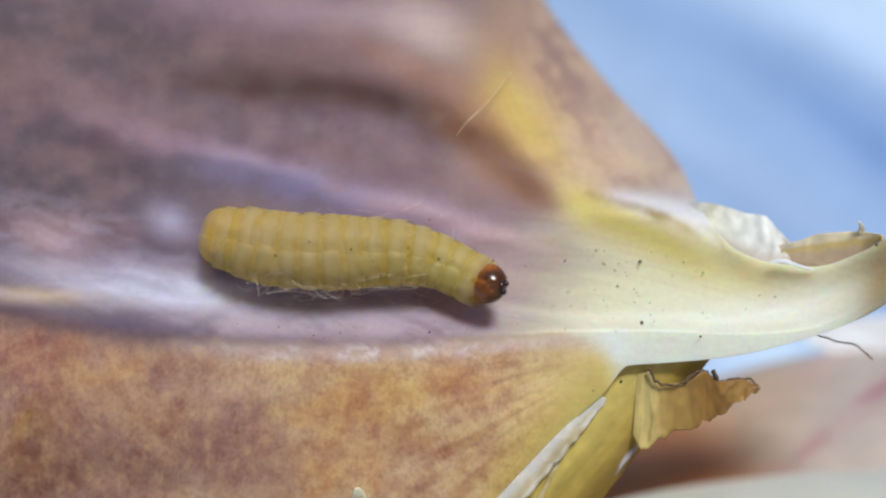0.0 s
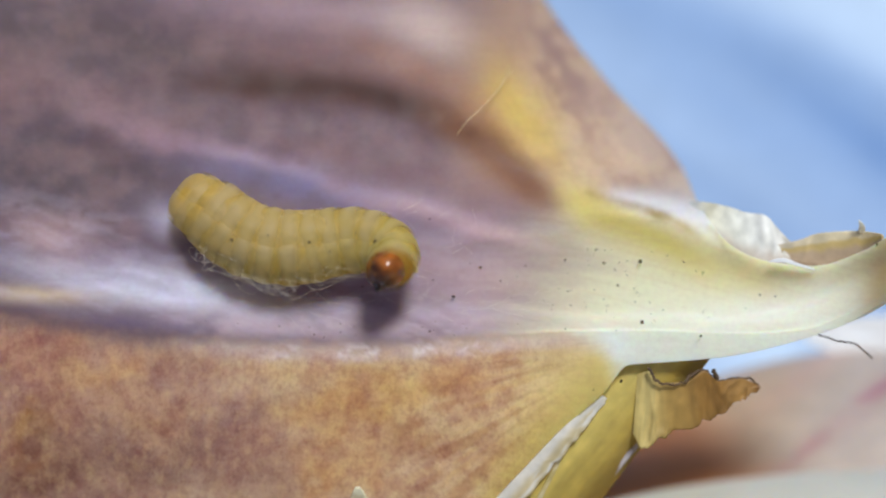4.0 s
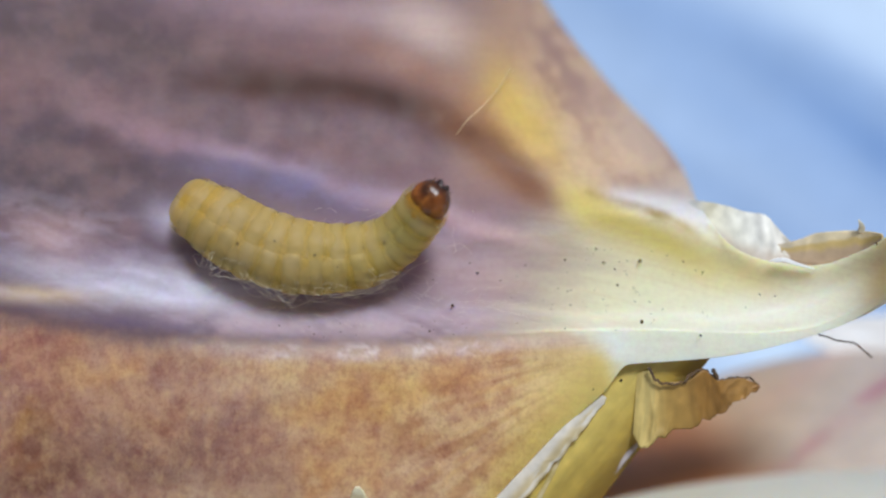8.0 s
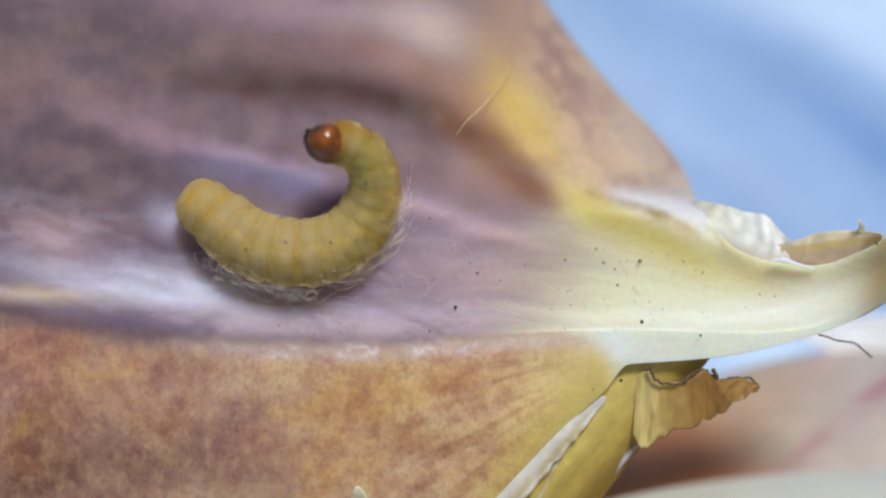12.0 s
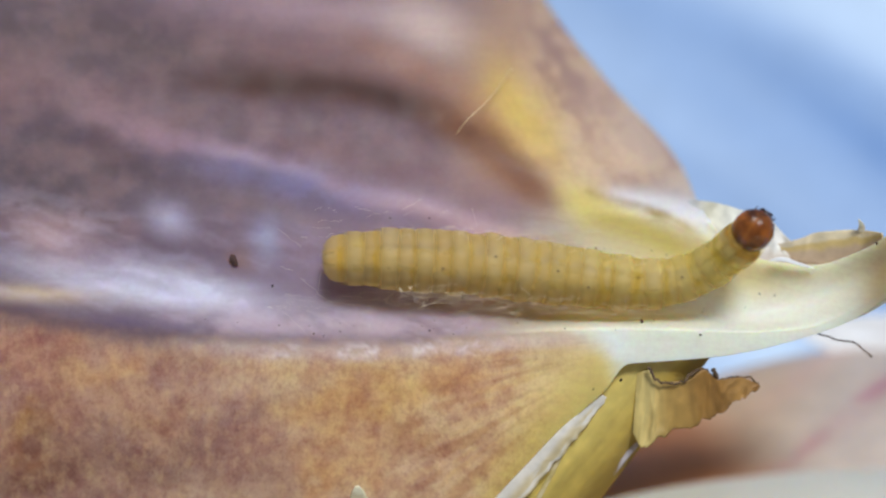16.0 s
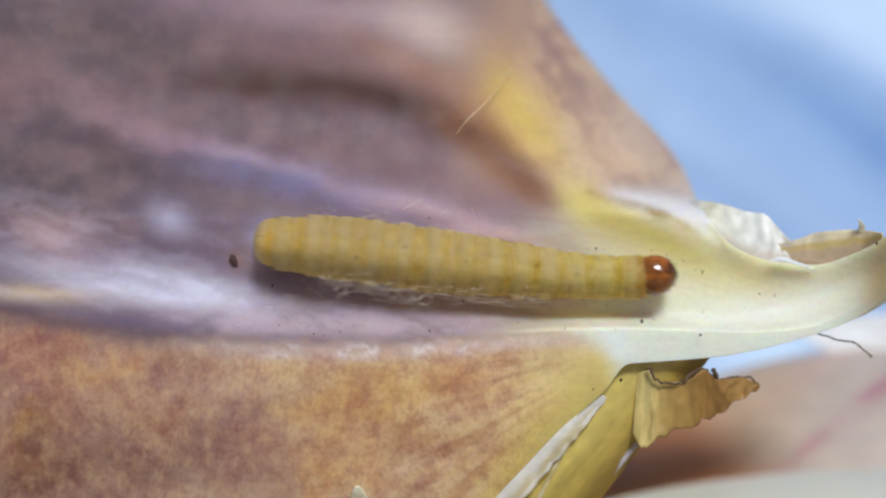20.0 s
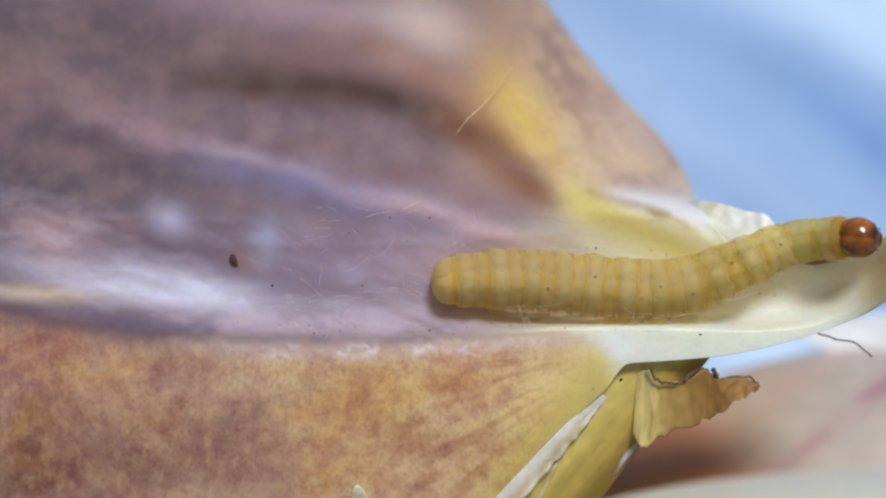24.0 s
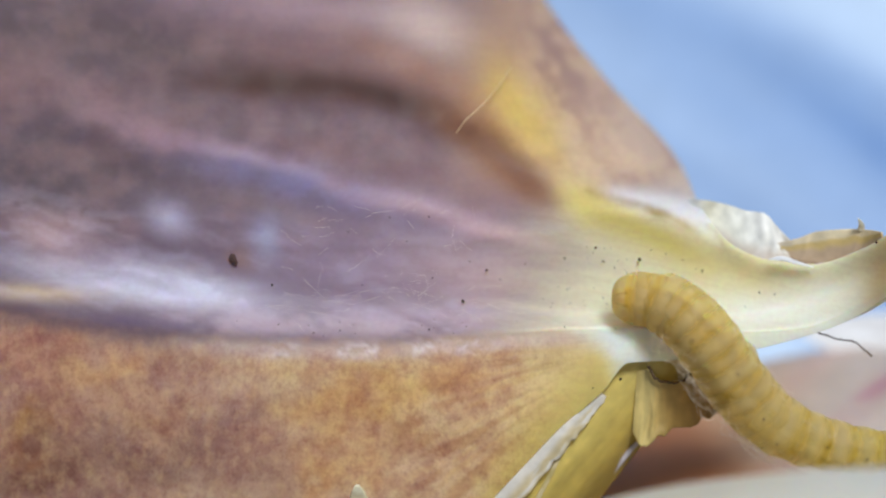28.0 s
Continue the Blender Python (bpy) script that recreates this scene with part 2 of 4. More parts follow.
def value_noise(x, y, octaves=4):
    total, amp, norm = 0.0, 1.0, 0.0
    x, y = np.asarray(x, float), np.asarray(y, float)
    for o in range(octaves):
        xi, yi = np.floor(x).astype(int), np.floor(y).astype(int)
        fx, fy = x - xi, y - yi
        fx, fy = fx * fx * (3 - 2 * fx), fy * fy * (3 - 2 * fy)
        g = lambda a, b: TABLE[a % 256, b % 256]
        v = ((g(xi, yi) * (1 - fx) + g(xi + 1, yi) * fx) * (1 - fy)
             + (g(xi, yi + 1) * (1 - fx) + g(xi + 1, yi + 1) * fx) * fy)
        total, norm = total + amp * v, norm + amp
        amp, x, y = amp * 0.5, x * 2.03 + 17.3, y * 2.03 + 5.1
    return total / norm


def spot(x, y, cx, cy, rx, ry, turn=0.0):
    t = radians(turn)
    a = (x - cx) * math.cos(t) + (y - cy) * math.sin(t)
    b = -(x - cx) * math.sin(t) + (y - cy) * math.cos(t)
    return np.exp(-((a / rx) ** 2 + (b / ry) ** 2))


def tint(base, weight, rgb):
    c = np.array(srgb(*rgb))
    return base * (1 - weight[..., None]) + c * weight[..., None]


# ---- the bulb's outer skin: body, trough, fold, lip ----
crest = curve([-520, 0, 200, 400, 600, 800, 1000, 1120, 1330, 1420, 1500, 1580], [500, 548, 586, 600, 607, 600, 585, 584, 590, 584, 556, 510])
lower_edge = curve([-520, 780, 890, 1000, 1070, 1112, 1180, 1270, 1340, 1400, 1470, 1510, 1580], [1010, 1005, 882, 758, 694, 646, 641, 633, 621, 606, 584, 567, 522])
upper_edge = curve([-520, 700, 900, 965, 1080, 1200, 1245, 1300, 1360, 1440, 1530, 1580], [-330, -310, -140, 0, 150, 285, 375, 438, 462, 470, 442, 412])


def skin_height(x, y):
    x, y = np.asarray(x, float), np.asarray(y, float)
    d = crest(x) - y
    up = np.maximum(d, 0.0)
    depth = 0.55 + 0.65 * smooth(650, 1000, x) - 0.40 * smooth(1340, 1560, x)
    soft = 50.0 - 34.0 * smooth(780, 980, x) + 14.0 * smooth(1300, 1480, x)
    w = -depth * (1 - np.exp(-(up / soft) ** 2))
    # body falls back above the trough
    far = np.maximum(up - 170, 0) * (1 - smooth(1000, 1200, x))
    w = w - 0.0030 * far - 0.0000065 * far ** 2
    # pink rib, furrow and swelling
    rib = 205 + 0.27 * (x - 150)
    w = w + 0.14 * np.exp(-((y - rib) / 52.0) ** 2) * smooth(-100, 250, x) * (1 - smooth(850, 1050, x))
    roll = np.interp(x, [0, 350, 600, 750, 850, 950, 1040], [70, 72, 70, 105, 160, 245, 330])
    w = w + 0.42 * np.exp(-((y - roll) / 80.0) ** 2) * smooth(120, 420, x) * (1 - smooth(900, 1040, x))
    w = w + 0.15 * spot(x, y, 930, 215, 70, 160, -25)
    w = w - 0.8 * smooth(720, 1060, x) * (1 - smooth(240, 380, y))
    w = w - 0.18 * spot(x, y, 940, 318, 110, 34, 38)
    # shoulder rolls away towards its outline
    edge_x = np.interp(y, [-330, 0, 150, 285, 375], [850, 965, 1080, 1200, 1245])
    w = w - 5.5 * np.exp(-np.maximum(edge_x - x, 0) / 75.0) * (1 - smooth(300, 390, y))
    # rolled upper rim of the lip
    rim = y - upper_edge(x)
    w = w + (0.32 * np.exp(-(rim / 34.0) ** 2) + 0.0) * smooth(1240, 1330, x)
    band = 345 + (x - 1040) * 0.36
    w = w + 0.18 * np.exp(-((y - band) / 36.0) ** 2) * smooth(1000, 1080, x) * (1 - smooth(1260, 1330, x))
    crease = curve([1000, 1041, 1162, 1233, 1283, 1324], [322, 340, 374, 406, 436, 460])(x)
    w = w - 0.16 * smooth(14, -14, y - crease) * smooth(1020, 1080, x) * (1 - smooth(1230, 1300, x))
    # tip of the lip curls up
    w = w + 1.3 * np.maximum(x - 1455, 0) ** 2 / 120.0 ** 2
    # face below the fold
    down = np.maximum(-d, 0.0)
    lip = smooth(1040, 1130, x)
    w = w - (1 - lip) * (0.0012 * down + 0.0000045 * down ** 2) - lip * 0.0012 * down
    w = w + 0.03 * (value_noise(x / 110.0, y / 45.0, 2) - 0.5) * 2
    w = w + 0.22 * (value_noise(x / 300.0 + 9, y / 150.0, 2) - 0.5) * (1 - lip)
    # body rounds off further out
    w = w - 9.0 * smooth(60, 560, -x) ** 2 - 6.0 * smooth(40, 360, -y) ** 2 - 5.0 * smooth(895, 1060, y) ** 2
    return w


def skin_pigment_and_light(x, y):
    n1 = value_noise(x / 95.0, y / 40.0)
    base = np.ones(x.shape + (3,)) * np.array(srgb(106, 86, 94))
    T = lambda wgt, rgb: tint(base, np.clip(wgt, 0, 1), rgb)
    d = crest(x) - y
    # upper body: brown furrow and its painted shade, pinkish swells
    patch = value_noise(x / 46.0 + 70, y / 40.0 + 15, 4)
    broad = value_noise(x / 150.0 + 33, y / 70.0 + 8, 3)
    base = T(0.6 * spot(x, y, 80, 60, 330, 90, 4), (76, 63, 60))
    base = T(0.5 * spot(x, y, 330, 110, 160, 40, 6), (104, 90, 86))
    base = T(0.65 * spot(x, y, 120, 165, 190, 40, 8), (134, 102, 100))
    base = T(0.75 * spot(x, y, 90, 285, 260, 70, 6), (82, 68, 72))
    base = T(0.75 * spot(x, y, 70, 345, 150, 50, 6), (80, 67, 72))
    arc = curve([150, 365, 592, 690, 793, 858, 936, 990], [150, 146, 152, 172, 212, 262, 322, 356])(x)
    base = T(0.8 * spot(x, y, 560, 225, 300, 60, 10), (122, 98, 102))
    base = T(0.30 * smooth(0.40, 0.75, patch) * smooth(60, 160, d), (146, 116, 114))
    base = T(0.26 * smooth(0.55, 0.25, patch) * smooth(60, 160, d), (84, 64, 66))
    base = T(0.35 * smooth(0.5, 0.75, broad) * smooth(120, 240, d), (140, 108, 104))
    # furrow: brown skin, with the hollow's shade put into the colour
    base = T(0.6 * np.exp(-((y - arc + 30) / 46.0) ** 2) * smooth(300, 560, x) * (1 - smooth(820, 900, x)), (134, 96, 88))
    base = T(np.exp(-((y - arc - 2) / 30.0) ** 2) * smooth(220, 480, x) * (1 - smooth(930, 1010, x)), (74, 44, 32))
    # pinkish upper flank of the swell, its light put into the colour
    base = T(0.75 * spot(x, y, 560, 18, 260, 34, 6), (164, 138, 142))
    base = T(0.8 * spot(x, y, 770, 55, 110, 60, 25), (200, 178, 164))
    base = T(0.6 * spot(x, y, 720, 112, 130, 30, 24), (158, 116, 92))
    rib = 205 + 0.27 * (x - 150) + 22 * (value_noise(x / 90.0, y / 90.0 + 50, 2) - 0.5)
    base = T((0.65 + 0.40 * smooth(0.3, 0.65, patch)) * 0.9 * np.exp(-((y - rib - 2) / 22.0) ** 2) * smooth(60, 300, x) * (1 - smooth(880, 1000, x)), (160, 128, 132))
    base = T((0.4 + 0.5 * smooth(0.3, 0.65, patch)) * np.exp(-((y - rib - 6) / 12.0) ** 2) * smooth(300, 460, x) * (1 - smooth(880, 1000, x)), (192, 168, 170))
    base = T(0.45 * np.exp(-((y - rib + 46) / 26.0) ** 2) * smooth(380, 560, x) * (1 - smooth(780, 900, x)), (126, 92, 92))
    # trough: lavender skin, with the sky's violet sheen put into its colour
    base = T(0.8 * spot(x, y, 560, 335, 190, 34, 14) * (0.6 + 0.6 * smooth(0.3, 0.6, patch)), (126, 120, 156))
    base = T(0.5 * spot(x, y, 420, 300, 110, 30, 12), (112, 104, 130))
    base = T(0.8 * spot(x, y, 660, 475, 280, 95, 3), (156, 136, 152))
    base = T(0.4 * spot(x, y, 450, 360, 90, 22, 10), (128, 106, 102))
    # uneven white-lavender sheen painted into the trough's colour
    sheen = smooth(0.20, 0.80, value_noise(x / 90.0 + 3, (y - 0.14 * x) / 26.0, 4))
    base = T(0.95 * np.minimum(1.0, 1.4 * spot(x, y, 270, 505, 210, 34, 9)) * (0.70 + 0.30 * sheen), (226, 220, 234))
    base = T(0.5 * spot(x, y, 560, 545, 260, 22, 2) * sheen, (200, 184, 194))
    base = T(0.75 * spot(x, y, 95, 425, 70, 40, 20), (200, 168, 164))
    base = T(0.5 * spot(x, y, 170, 455, 80, 26, 16), (150, 128, 144))
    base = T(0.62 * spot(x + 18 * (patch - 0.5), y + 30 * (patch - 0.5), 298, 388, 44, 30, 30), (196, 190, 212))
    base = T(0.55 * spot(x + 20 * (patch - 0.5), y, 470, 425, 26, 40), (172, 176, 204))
    base = T(0.55 * spot(x, y, 60, 520, 110, 15, 2), (220, 194, 146))
    base = T(0.6 * spot(x, y, 890, 340, 110, 30, 25), (130, 102, 112))
    base = T(0.8 * spot(x, y, 860, 485, 140, 66, 3), (192, 167, 164))
    warp = value_noise(x / 60.0 + 8, y / 60.0 + 3, 3) - 0.5
    marble = value_noise((x + 90 * warp) / 75.0 + 5, (y - 0.13 * x + 40 * warp) / 24.0 + 2, 4)
    valley = smooth(8, 40, d) * (1 - smooth(110, 290, d)) * (1 - smooth(780, 960, x))
    base = T(0.18 * valley * smooth(0.42, 0.78, marble), (206, 198, 220))
    base = T(0.18 * valley * smooth(0.52, 0.26, marble), (100, 84, 106))
    # purple shade line just above the fold, painted into the colour
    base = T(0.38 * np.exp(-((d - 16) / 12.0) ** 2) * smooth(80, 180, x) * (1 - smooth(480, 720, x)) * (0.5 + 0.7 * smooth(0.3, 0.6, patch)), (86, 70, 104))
    base = T(0.35 * spot(x, y, 90, 400, 130, 34, 14) * smooth(0.30, 0.75, marble), (204, 186, 194))
    # shoulder
    base = T(smooth(780, 930, x + 0.12 * y) * (1 - smooth(260, 400, y)), (170, 138, 114))
    base = T(0.35 * smooth(960, 1030, x) * (1 - smooth(260, 340, y)) * smooth(0.38, 0.62, n1), (146, 112, 104))
    base = T(0.6 * spot(x, y, 868, 210, 50, 90, -38), (178, 134, 86))
    base = T(0.7 * spot(x, y, 905, 285, 34, 100, -38), (144, 98, 58))
    base = T(0.97 * spot(x + 14 * (patch - 0.5), y, 944, 225, 44, 115, -34), (216, 182, 88))
    base = T(0.8 * spot(x, y, 1010, 290, 60, 40, 30) * smooth(0.35, 0.6, patch), (206, 176, 112))
    base = T(0.6 * spot(x, y, 1020, 318, 40, 22, 20) * smooth(0.4, 0.6, value_noise(x / 20.0, y / 20.0, 3)), (128, 96, 62))
    streak = 0.6 * value_noise((0.82 * x - 0.57 * y) / 30.0 + 60, (0.57 * x + 0.82 * y) / 90.0, 4) + 0.4 * value_noise(x / 24.0 + 12, y / 24.0, 4)
    base = T(0.6 * smooth(900, 980, x + 0.1 * y) * (1 - smooth(300, 350, y)) * smooth(0.34, 0.70, streak), (204, 174, 140))
    base = T(0.3 * smooth(900, 980, x + 0.1 * y) * (1 - smooth(300, 350, y)) * smooth(0.58, 0.36, streak) * 1.7, (138, 106, 102))
    base = T(0.6 * smooth(960, 1060, x + 0.1 * y) * smooth(100, 230, y) * (1 - smooth(325, 365, y)) * (0.6 + 0.5 * smooth(0.35, 0.6, patch)), (208, 182, 154))
    base = T(0.6 * spot(x, y, 945, 225, 38, 95, -32), (214, 184, 100))
    # furrow's brown and painted shade carried on over the shoulder
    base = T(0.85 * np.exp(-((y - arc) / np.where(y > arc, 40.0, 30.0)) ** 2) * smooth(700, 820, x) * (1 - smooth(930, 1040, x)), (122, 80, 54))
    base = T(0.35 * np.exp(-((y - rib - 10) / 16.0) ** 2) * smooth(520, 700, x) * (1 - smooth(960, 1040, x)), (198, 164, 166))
    # lip
    lipw = smooth(790, 1120, x - 25 + 0.45 * (y - 480) - 90 * (value_noise((x + y) / 110.0, (y - 0.12 * x) / 15.0, 4) - 0.5)) * smooth(330, 400, y)
    base = T(lipw, (226, 219, 186))
    band = curve([990, 1061, 1111, 1162, 1263, 1344, 1420], [345, 378, 398, 421, 468, 496, 512])(x)
    base = T(0.9 * np.exp(-((y - band) / np.where(y > band, 44.0, 36.0)) ** 2) * smooth(960, 1040, x) * (1 - 0.45 * smooth(1180, 1300, x)) * (1 - smooth(1330, 1440, x)), (212, 196, 108))
    lines = value_noise((y - 0.28 * x) / 5.0 + 40, x / 220.0, 3)
    base = T(0.22 * lipw * smooth(0.5, 0.68, lines), (206, 184, 142))
    base = T(0.35 * spot(x, y, 1440, 525, 80, 34, -16), (220, 216, 206))
    crease = curve([1000, 1041, 1162, 1233, 1283, 1324], [322, 340, 374, 406, 436, 460])(x)
    white = 338 + 0.24 * (x - 1060)
    base = T(0.85 * np.exp(-((y - white) / (12 + 16 * smooth(1050, 1230, x))) ** 2) * smooth(1050, 1110, x) * (1 - smooth(1240, 1290, x)), (230, 224, 222))
    base = T(0.8 * spot(x, y, 1164, 382, 22, 9, 22), (146, 126, 50))
    base = T(0.6 * spot(x, y, 1215, 404, 34, 8, 30), (160, 140, 60))
    base = T(0.5 * np.exp(-((y - crease) / 8.0) ** 2) * smooth(1000, 1050, x) * (1 - smooth(1270, 1300, x)) * smooth(0.3, 0.6, value_noise(x / 30.0, y / 60.0)), (150, 122, 48))
    base = T(0.8 * spot(x, y, 1330, 560, 240, 44, -4), (231, 228, 214))
    base = T(0.8 * smooth(-6, 6, -d) * smooth(1030, 1110, x - 0.9 * (y - 640) + 40 * (n1 - 0.5)), (234, 230, 212))
    base = T(0.8 * spot(x, y, 1082, 612, 34, 22, 20), (244, 244, 238))
    base = T(0.85 * spot(x, y, 1566, 490, 32, 70, 20), (184, 164, 108))
    # face below the fold
    low = smooth(-14, 42, -d + 26 * (value_noise(x / 30.0, y / 14.0, 4) - 0.5)) * (1 - smooth(960, 1130, x - 0.6 * (y - 640) + 30 * (value_noise(x / 30.0, y / 12.0, 3) - 0.5)))
    warm = smooth(520, 60, x)[..., None]
    face = np.array(srgb(218, 190, 148)) * (1 - warm) + np.array(srgb(184, 146, 122)) * warm
    base = base * (1 - low[..., None]) + face * low[..., None]
    wx, wy = x + 150 * (value_noise(x / 60.0, y / 60.0, 4) - 0.5), y + 130 * (value_noise(x / 60.0 + 31, y / 60.0, 4) - 0.5)

    def stain(weight, cx, cy, rx, ry, rgb, turn=0.0):
        return T(0.85 * weight * low * spot(wx, wy, cx, cy, rx, ry, turn), rgb)

    base = stain(0.75, 60, 632, 130, 36, (196, 142, 108))
    base = stain(0.6, 330, 668, 90, 44, (146, 98, 92))
    base = stain(0.7, 420, 770, 130, 74, (148, 104, 104), -20)
    base = stain(0.7, 250, 810, 150, 60, (140, 98, 84))
    base = stain(0.6, 120, 712, 50, 50, (158, 104, 76))
    base = stain(0.7, 190, 668, 60, 30, (226, 182, 116))
    base = stain(0.5, 250, 735, 70, 40, (206, 164, 112))
    base = stain(0.85, 40, 770, 62, 46, (186, 142, 62))
    base = stain(0.9, 60, 850, 160, 50, (126, 88, 58))
    base = stain(0.75, 690, 700, 140, 60, (222, 182, 92), -14)
    base = stain(0.6, 590, 745, 90, 50, (206, 156, 90), -20)
    base = stain(0.7, 600, 850, 80, 34, (222, 168, 80), -30)
    base = stain(0.6, 480, 850, 90, 40, (166, 118, 96))
    base = stain(0.6, 790, 690, 70, 20, (176, 124, 74), -24)
    base = stain(0.5, 520, 640, 80, 26, (214, 172, 112))
    fan = np.arctan2(y - 600, 1150 - x)
    rays = value_noise(fan * 26.0 + 9, np.hypot(y - 600, 1150 - x) / 130.0, 4)
    base = T(0.55 * low * smooth(560, 820, x) * smooth(0.50, 0.66, rays), (172, 116, 70))
    base = T(0.45 * low * smooth(600, 860, x) * smooth(0.48, 0.34, rays), (226, 190, 116))
    base = T(0.85 * smooth(4, 60, -d) * smooth(820, 1070, x + 0.35 * (y - 650)) * (1 - smooth(1035, 1095, x - 0.9 * (y - 640) + 40 * (n1 - 0.5))), (228, 206, 134))
    base = T(smooth(-6, 34, -d) * smooth(130, 20, lower_edge(x) - y) * smooth(800, 900, x) * (1 - smooth(1050, 1100, x - 0.4 * (y - 660))), (210, 188, 108))
    # wet shine along the fold, its highlights put into the colour
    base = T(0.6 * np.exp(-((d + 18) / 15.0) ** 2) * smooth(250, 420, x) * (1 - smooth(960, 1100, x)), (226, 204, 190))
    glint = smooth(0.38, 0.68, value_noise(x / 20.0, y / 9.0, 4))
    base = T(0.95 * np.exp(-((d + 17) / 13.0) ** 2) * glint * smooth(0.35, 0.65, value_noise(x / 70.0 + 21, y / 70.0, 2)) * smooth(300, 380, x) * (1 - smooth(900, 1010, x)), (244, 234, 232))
    # lightened colour that offsets the rendered shade beside the fold
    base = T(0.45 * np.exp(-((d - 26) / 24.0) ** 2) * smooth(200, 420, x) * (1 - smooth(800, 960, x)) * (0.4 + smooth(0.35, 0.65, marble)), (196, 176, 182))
    base = T(0.6 * spot(x, y, 424, 462, 26, 20, 20), (150, 118, 104))
    alpha = low * (1 - 0.75 * smooth(880, 1060, x + 0.25 * (y - 650)))
    return np.concatenate([np.clip(base, 0.01, 0.9), alpha[..., None]], -1)


THICK_SIDE = -1.0


def build_bulb():
    bulb = tagged(new("garlic_bulb"), "dry garlic bulb with purple-brown papery skin and a torn cream neck", "garlic")
    bulb.location = (-0.003, 0.012, 0.0)
    # outer skin
    cols, rows = 460, 250
    xs = np.concatenate([np.linspace(-520, 0, 60, endpoint=False), np.linspace(0, 1580, cols - 60)])
    v = np.linspace(0, 1, rows)
    X = np.repeat(xs[:, None], rows, 1)
    top, bottom = upper_edge(xs)[:, None], lower_edge(xs)[:, None]
    Y = top + (bottom - top) * v[None, :]
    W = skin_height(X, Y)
    P = at_all(X, Y, W).reshape(-1, 3)
    ob = mesh_object("outer_skin", P.tolist(), grid_faces(cols, rows), M_SKIN, colours=skin_pigment_and_light(X, Y).reshape(-1, 4))
    plan = ob.data.attributes.new("plan", "FLOAT_VECTOR", "POINT")
    plan.data.foreach_set("vector", np.stack([X, Y, 0 * X], -1).reshape(-1) / 62.72)
    thick = ob.modifiers.new("thickness", "SOLIDIFY")
    thick.thickness, thick.offset = 0.0003, THICK_SIDE
    under(ob, bulb, "purple, brown and gold mottled papery outer skin with cream lip")
    return bulb


def sheet(name, corner, half, w, colours_fn, mat, nu=60, nv=24, crumple=0.0, bulge=0.0, seed=0.0):
    """A ribbon along the stations of corner, of the half width half, bulging in its middle."""
    px, py = corner
    t = np.linspace(0, 1, nu)
    s = np.linspace(-1, 1, nv)
    cx, cy = px(t), py(t)
    tx, ty = np.gradient(cx), np.gradient(cy)
    ln = np.hypot(tx, ty)
    nx, ny = -ty / ln, tx / ln
    hw = half(t) * (1 + 0.35 * (value_noise(t * 9.0 + seed, t * 3.0, 3) - 0.5))
    X = cx[:, None] + nx[:, None] * hw[:, None] * s[None, :]
    Y = cy[:, None] + ny[:, None] * hw[:, None] * s[None, :]
    Wd = w(t)[:, None] + bulge * (1 - s[None, :] ** 2)
    Wd = Wd + crumple * (value_noise(X / 46.0 + seed, Y / 34.0 + seed, 2) - 0.5) * 2
    P = at_all(X, Y, Wd).reshape(-1, 3)
    T, S = np.repeat(t[:, None], nv, 1), np.repeat(s[None, :], nu, 0)
    ob = mesh_object(name, P.tolist(), grid_faces(nu, nv), mat, colours=colours_fn(X, Y, T, S).reshape(-1, 3))
    m = ob.modifiers.new("thickness", "SOLIDIFY")
    m.thickness, m.offset = 0.00008, 0.0
    return ob


def panel(name, top, bottom, w_top, w_bottom, colours_fn, mat, nu=70, nv=30, folds=0.0, pleats=7.0, ragged=0.0, seed=0.0, bulge=0.0):
    """A torn sheet stretched between two edges, with folds that run from edge to edge."""
    t, s = np.linspace(0, 1, nu), np.linspace(0, 1, nv)
    (ax, ay), (bx, by) = top, bottom
    T, S = np.repeat(t[:, None], nv, 1), np.repeat(s[None, :], nu, 0)
    rag = ragged * (value_noise(t * 26.0 + seed, t * 0 + seed, 3) - 0.5)[:, None] * 2
    X = ax(T) * (1 - S) + bx(T) * S + 0.4 * rag * S
    Y = ay(T) * (1 - S) + by(T) * S + rag * S
    Wd = w_top(T) * (1 - S) + w_bottom(T) * S + bulge * 4 * S * (1 - S)
    ridge = 1 - 2 * np.abs(value_noise(T * pleats + seed + 0.8 * S, S * 1.3 + seed, 2) - 0.5) * 2
    Wd = Wd + folds * ridge * (0.4 + 0.6 * S)
    P = at_all(X, Y, Wd).reshape(-1, 3)
    ob = mesh_object(name, P.tolist(), grid_faces(nu, nv), mat, colours=colours_fn(X, Y, T, S).reshape(-1, 3))
    m = ob.modifiers.new("thickness", "SOLIDIFY")
    m.thickness, m.offset = 0.00006, 0.0
    return ob


def blended(stops, across=(), pleats=7.0, seed=0.0):
    """Pigment, with any painted shade, that runs along a torn sheet through stops, streaked along its folds."""
    def f(X, Y, T, S):
        ts = np.linspace(0, 1, len(stops))
        c = np.stack([np.interp(T, ts, [srgb(*q)[k] for q in stops]) for k in range(3)], -1)
        streaks = value_noise(T * pleats * 2.2 + seed, S * 1.4 + seed, 3)
        c = c * ((0.70 + 0.6 * streaks) * (0.84 + 0.32 * value_noise(X / 15.0, Y / 15.0, 3)))[..., None]
        for lo, hi, rgb in across:
            c = tint(c, 0.8 * smooth(lo, hi, S + 0.2 * (streaks - 0.5)), rgb)
        return c
    return f


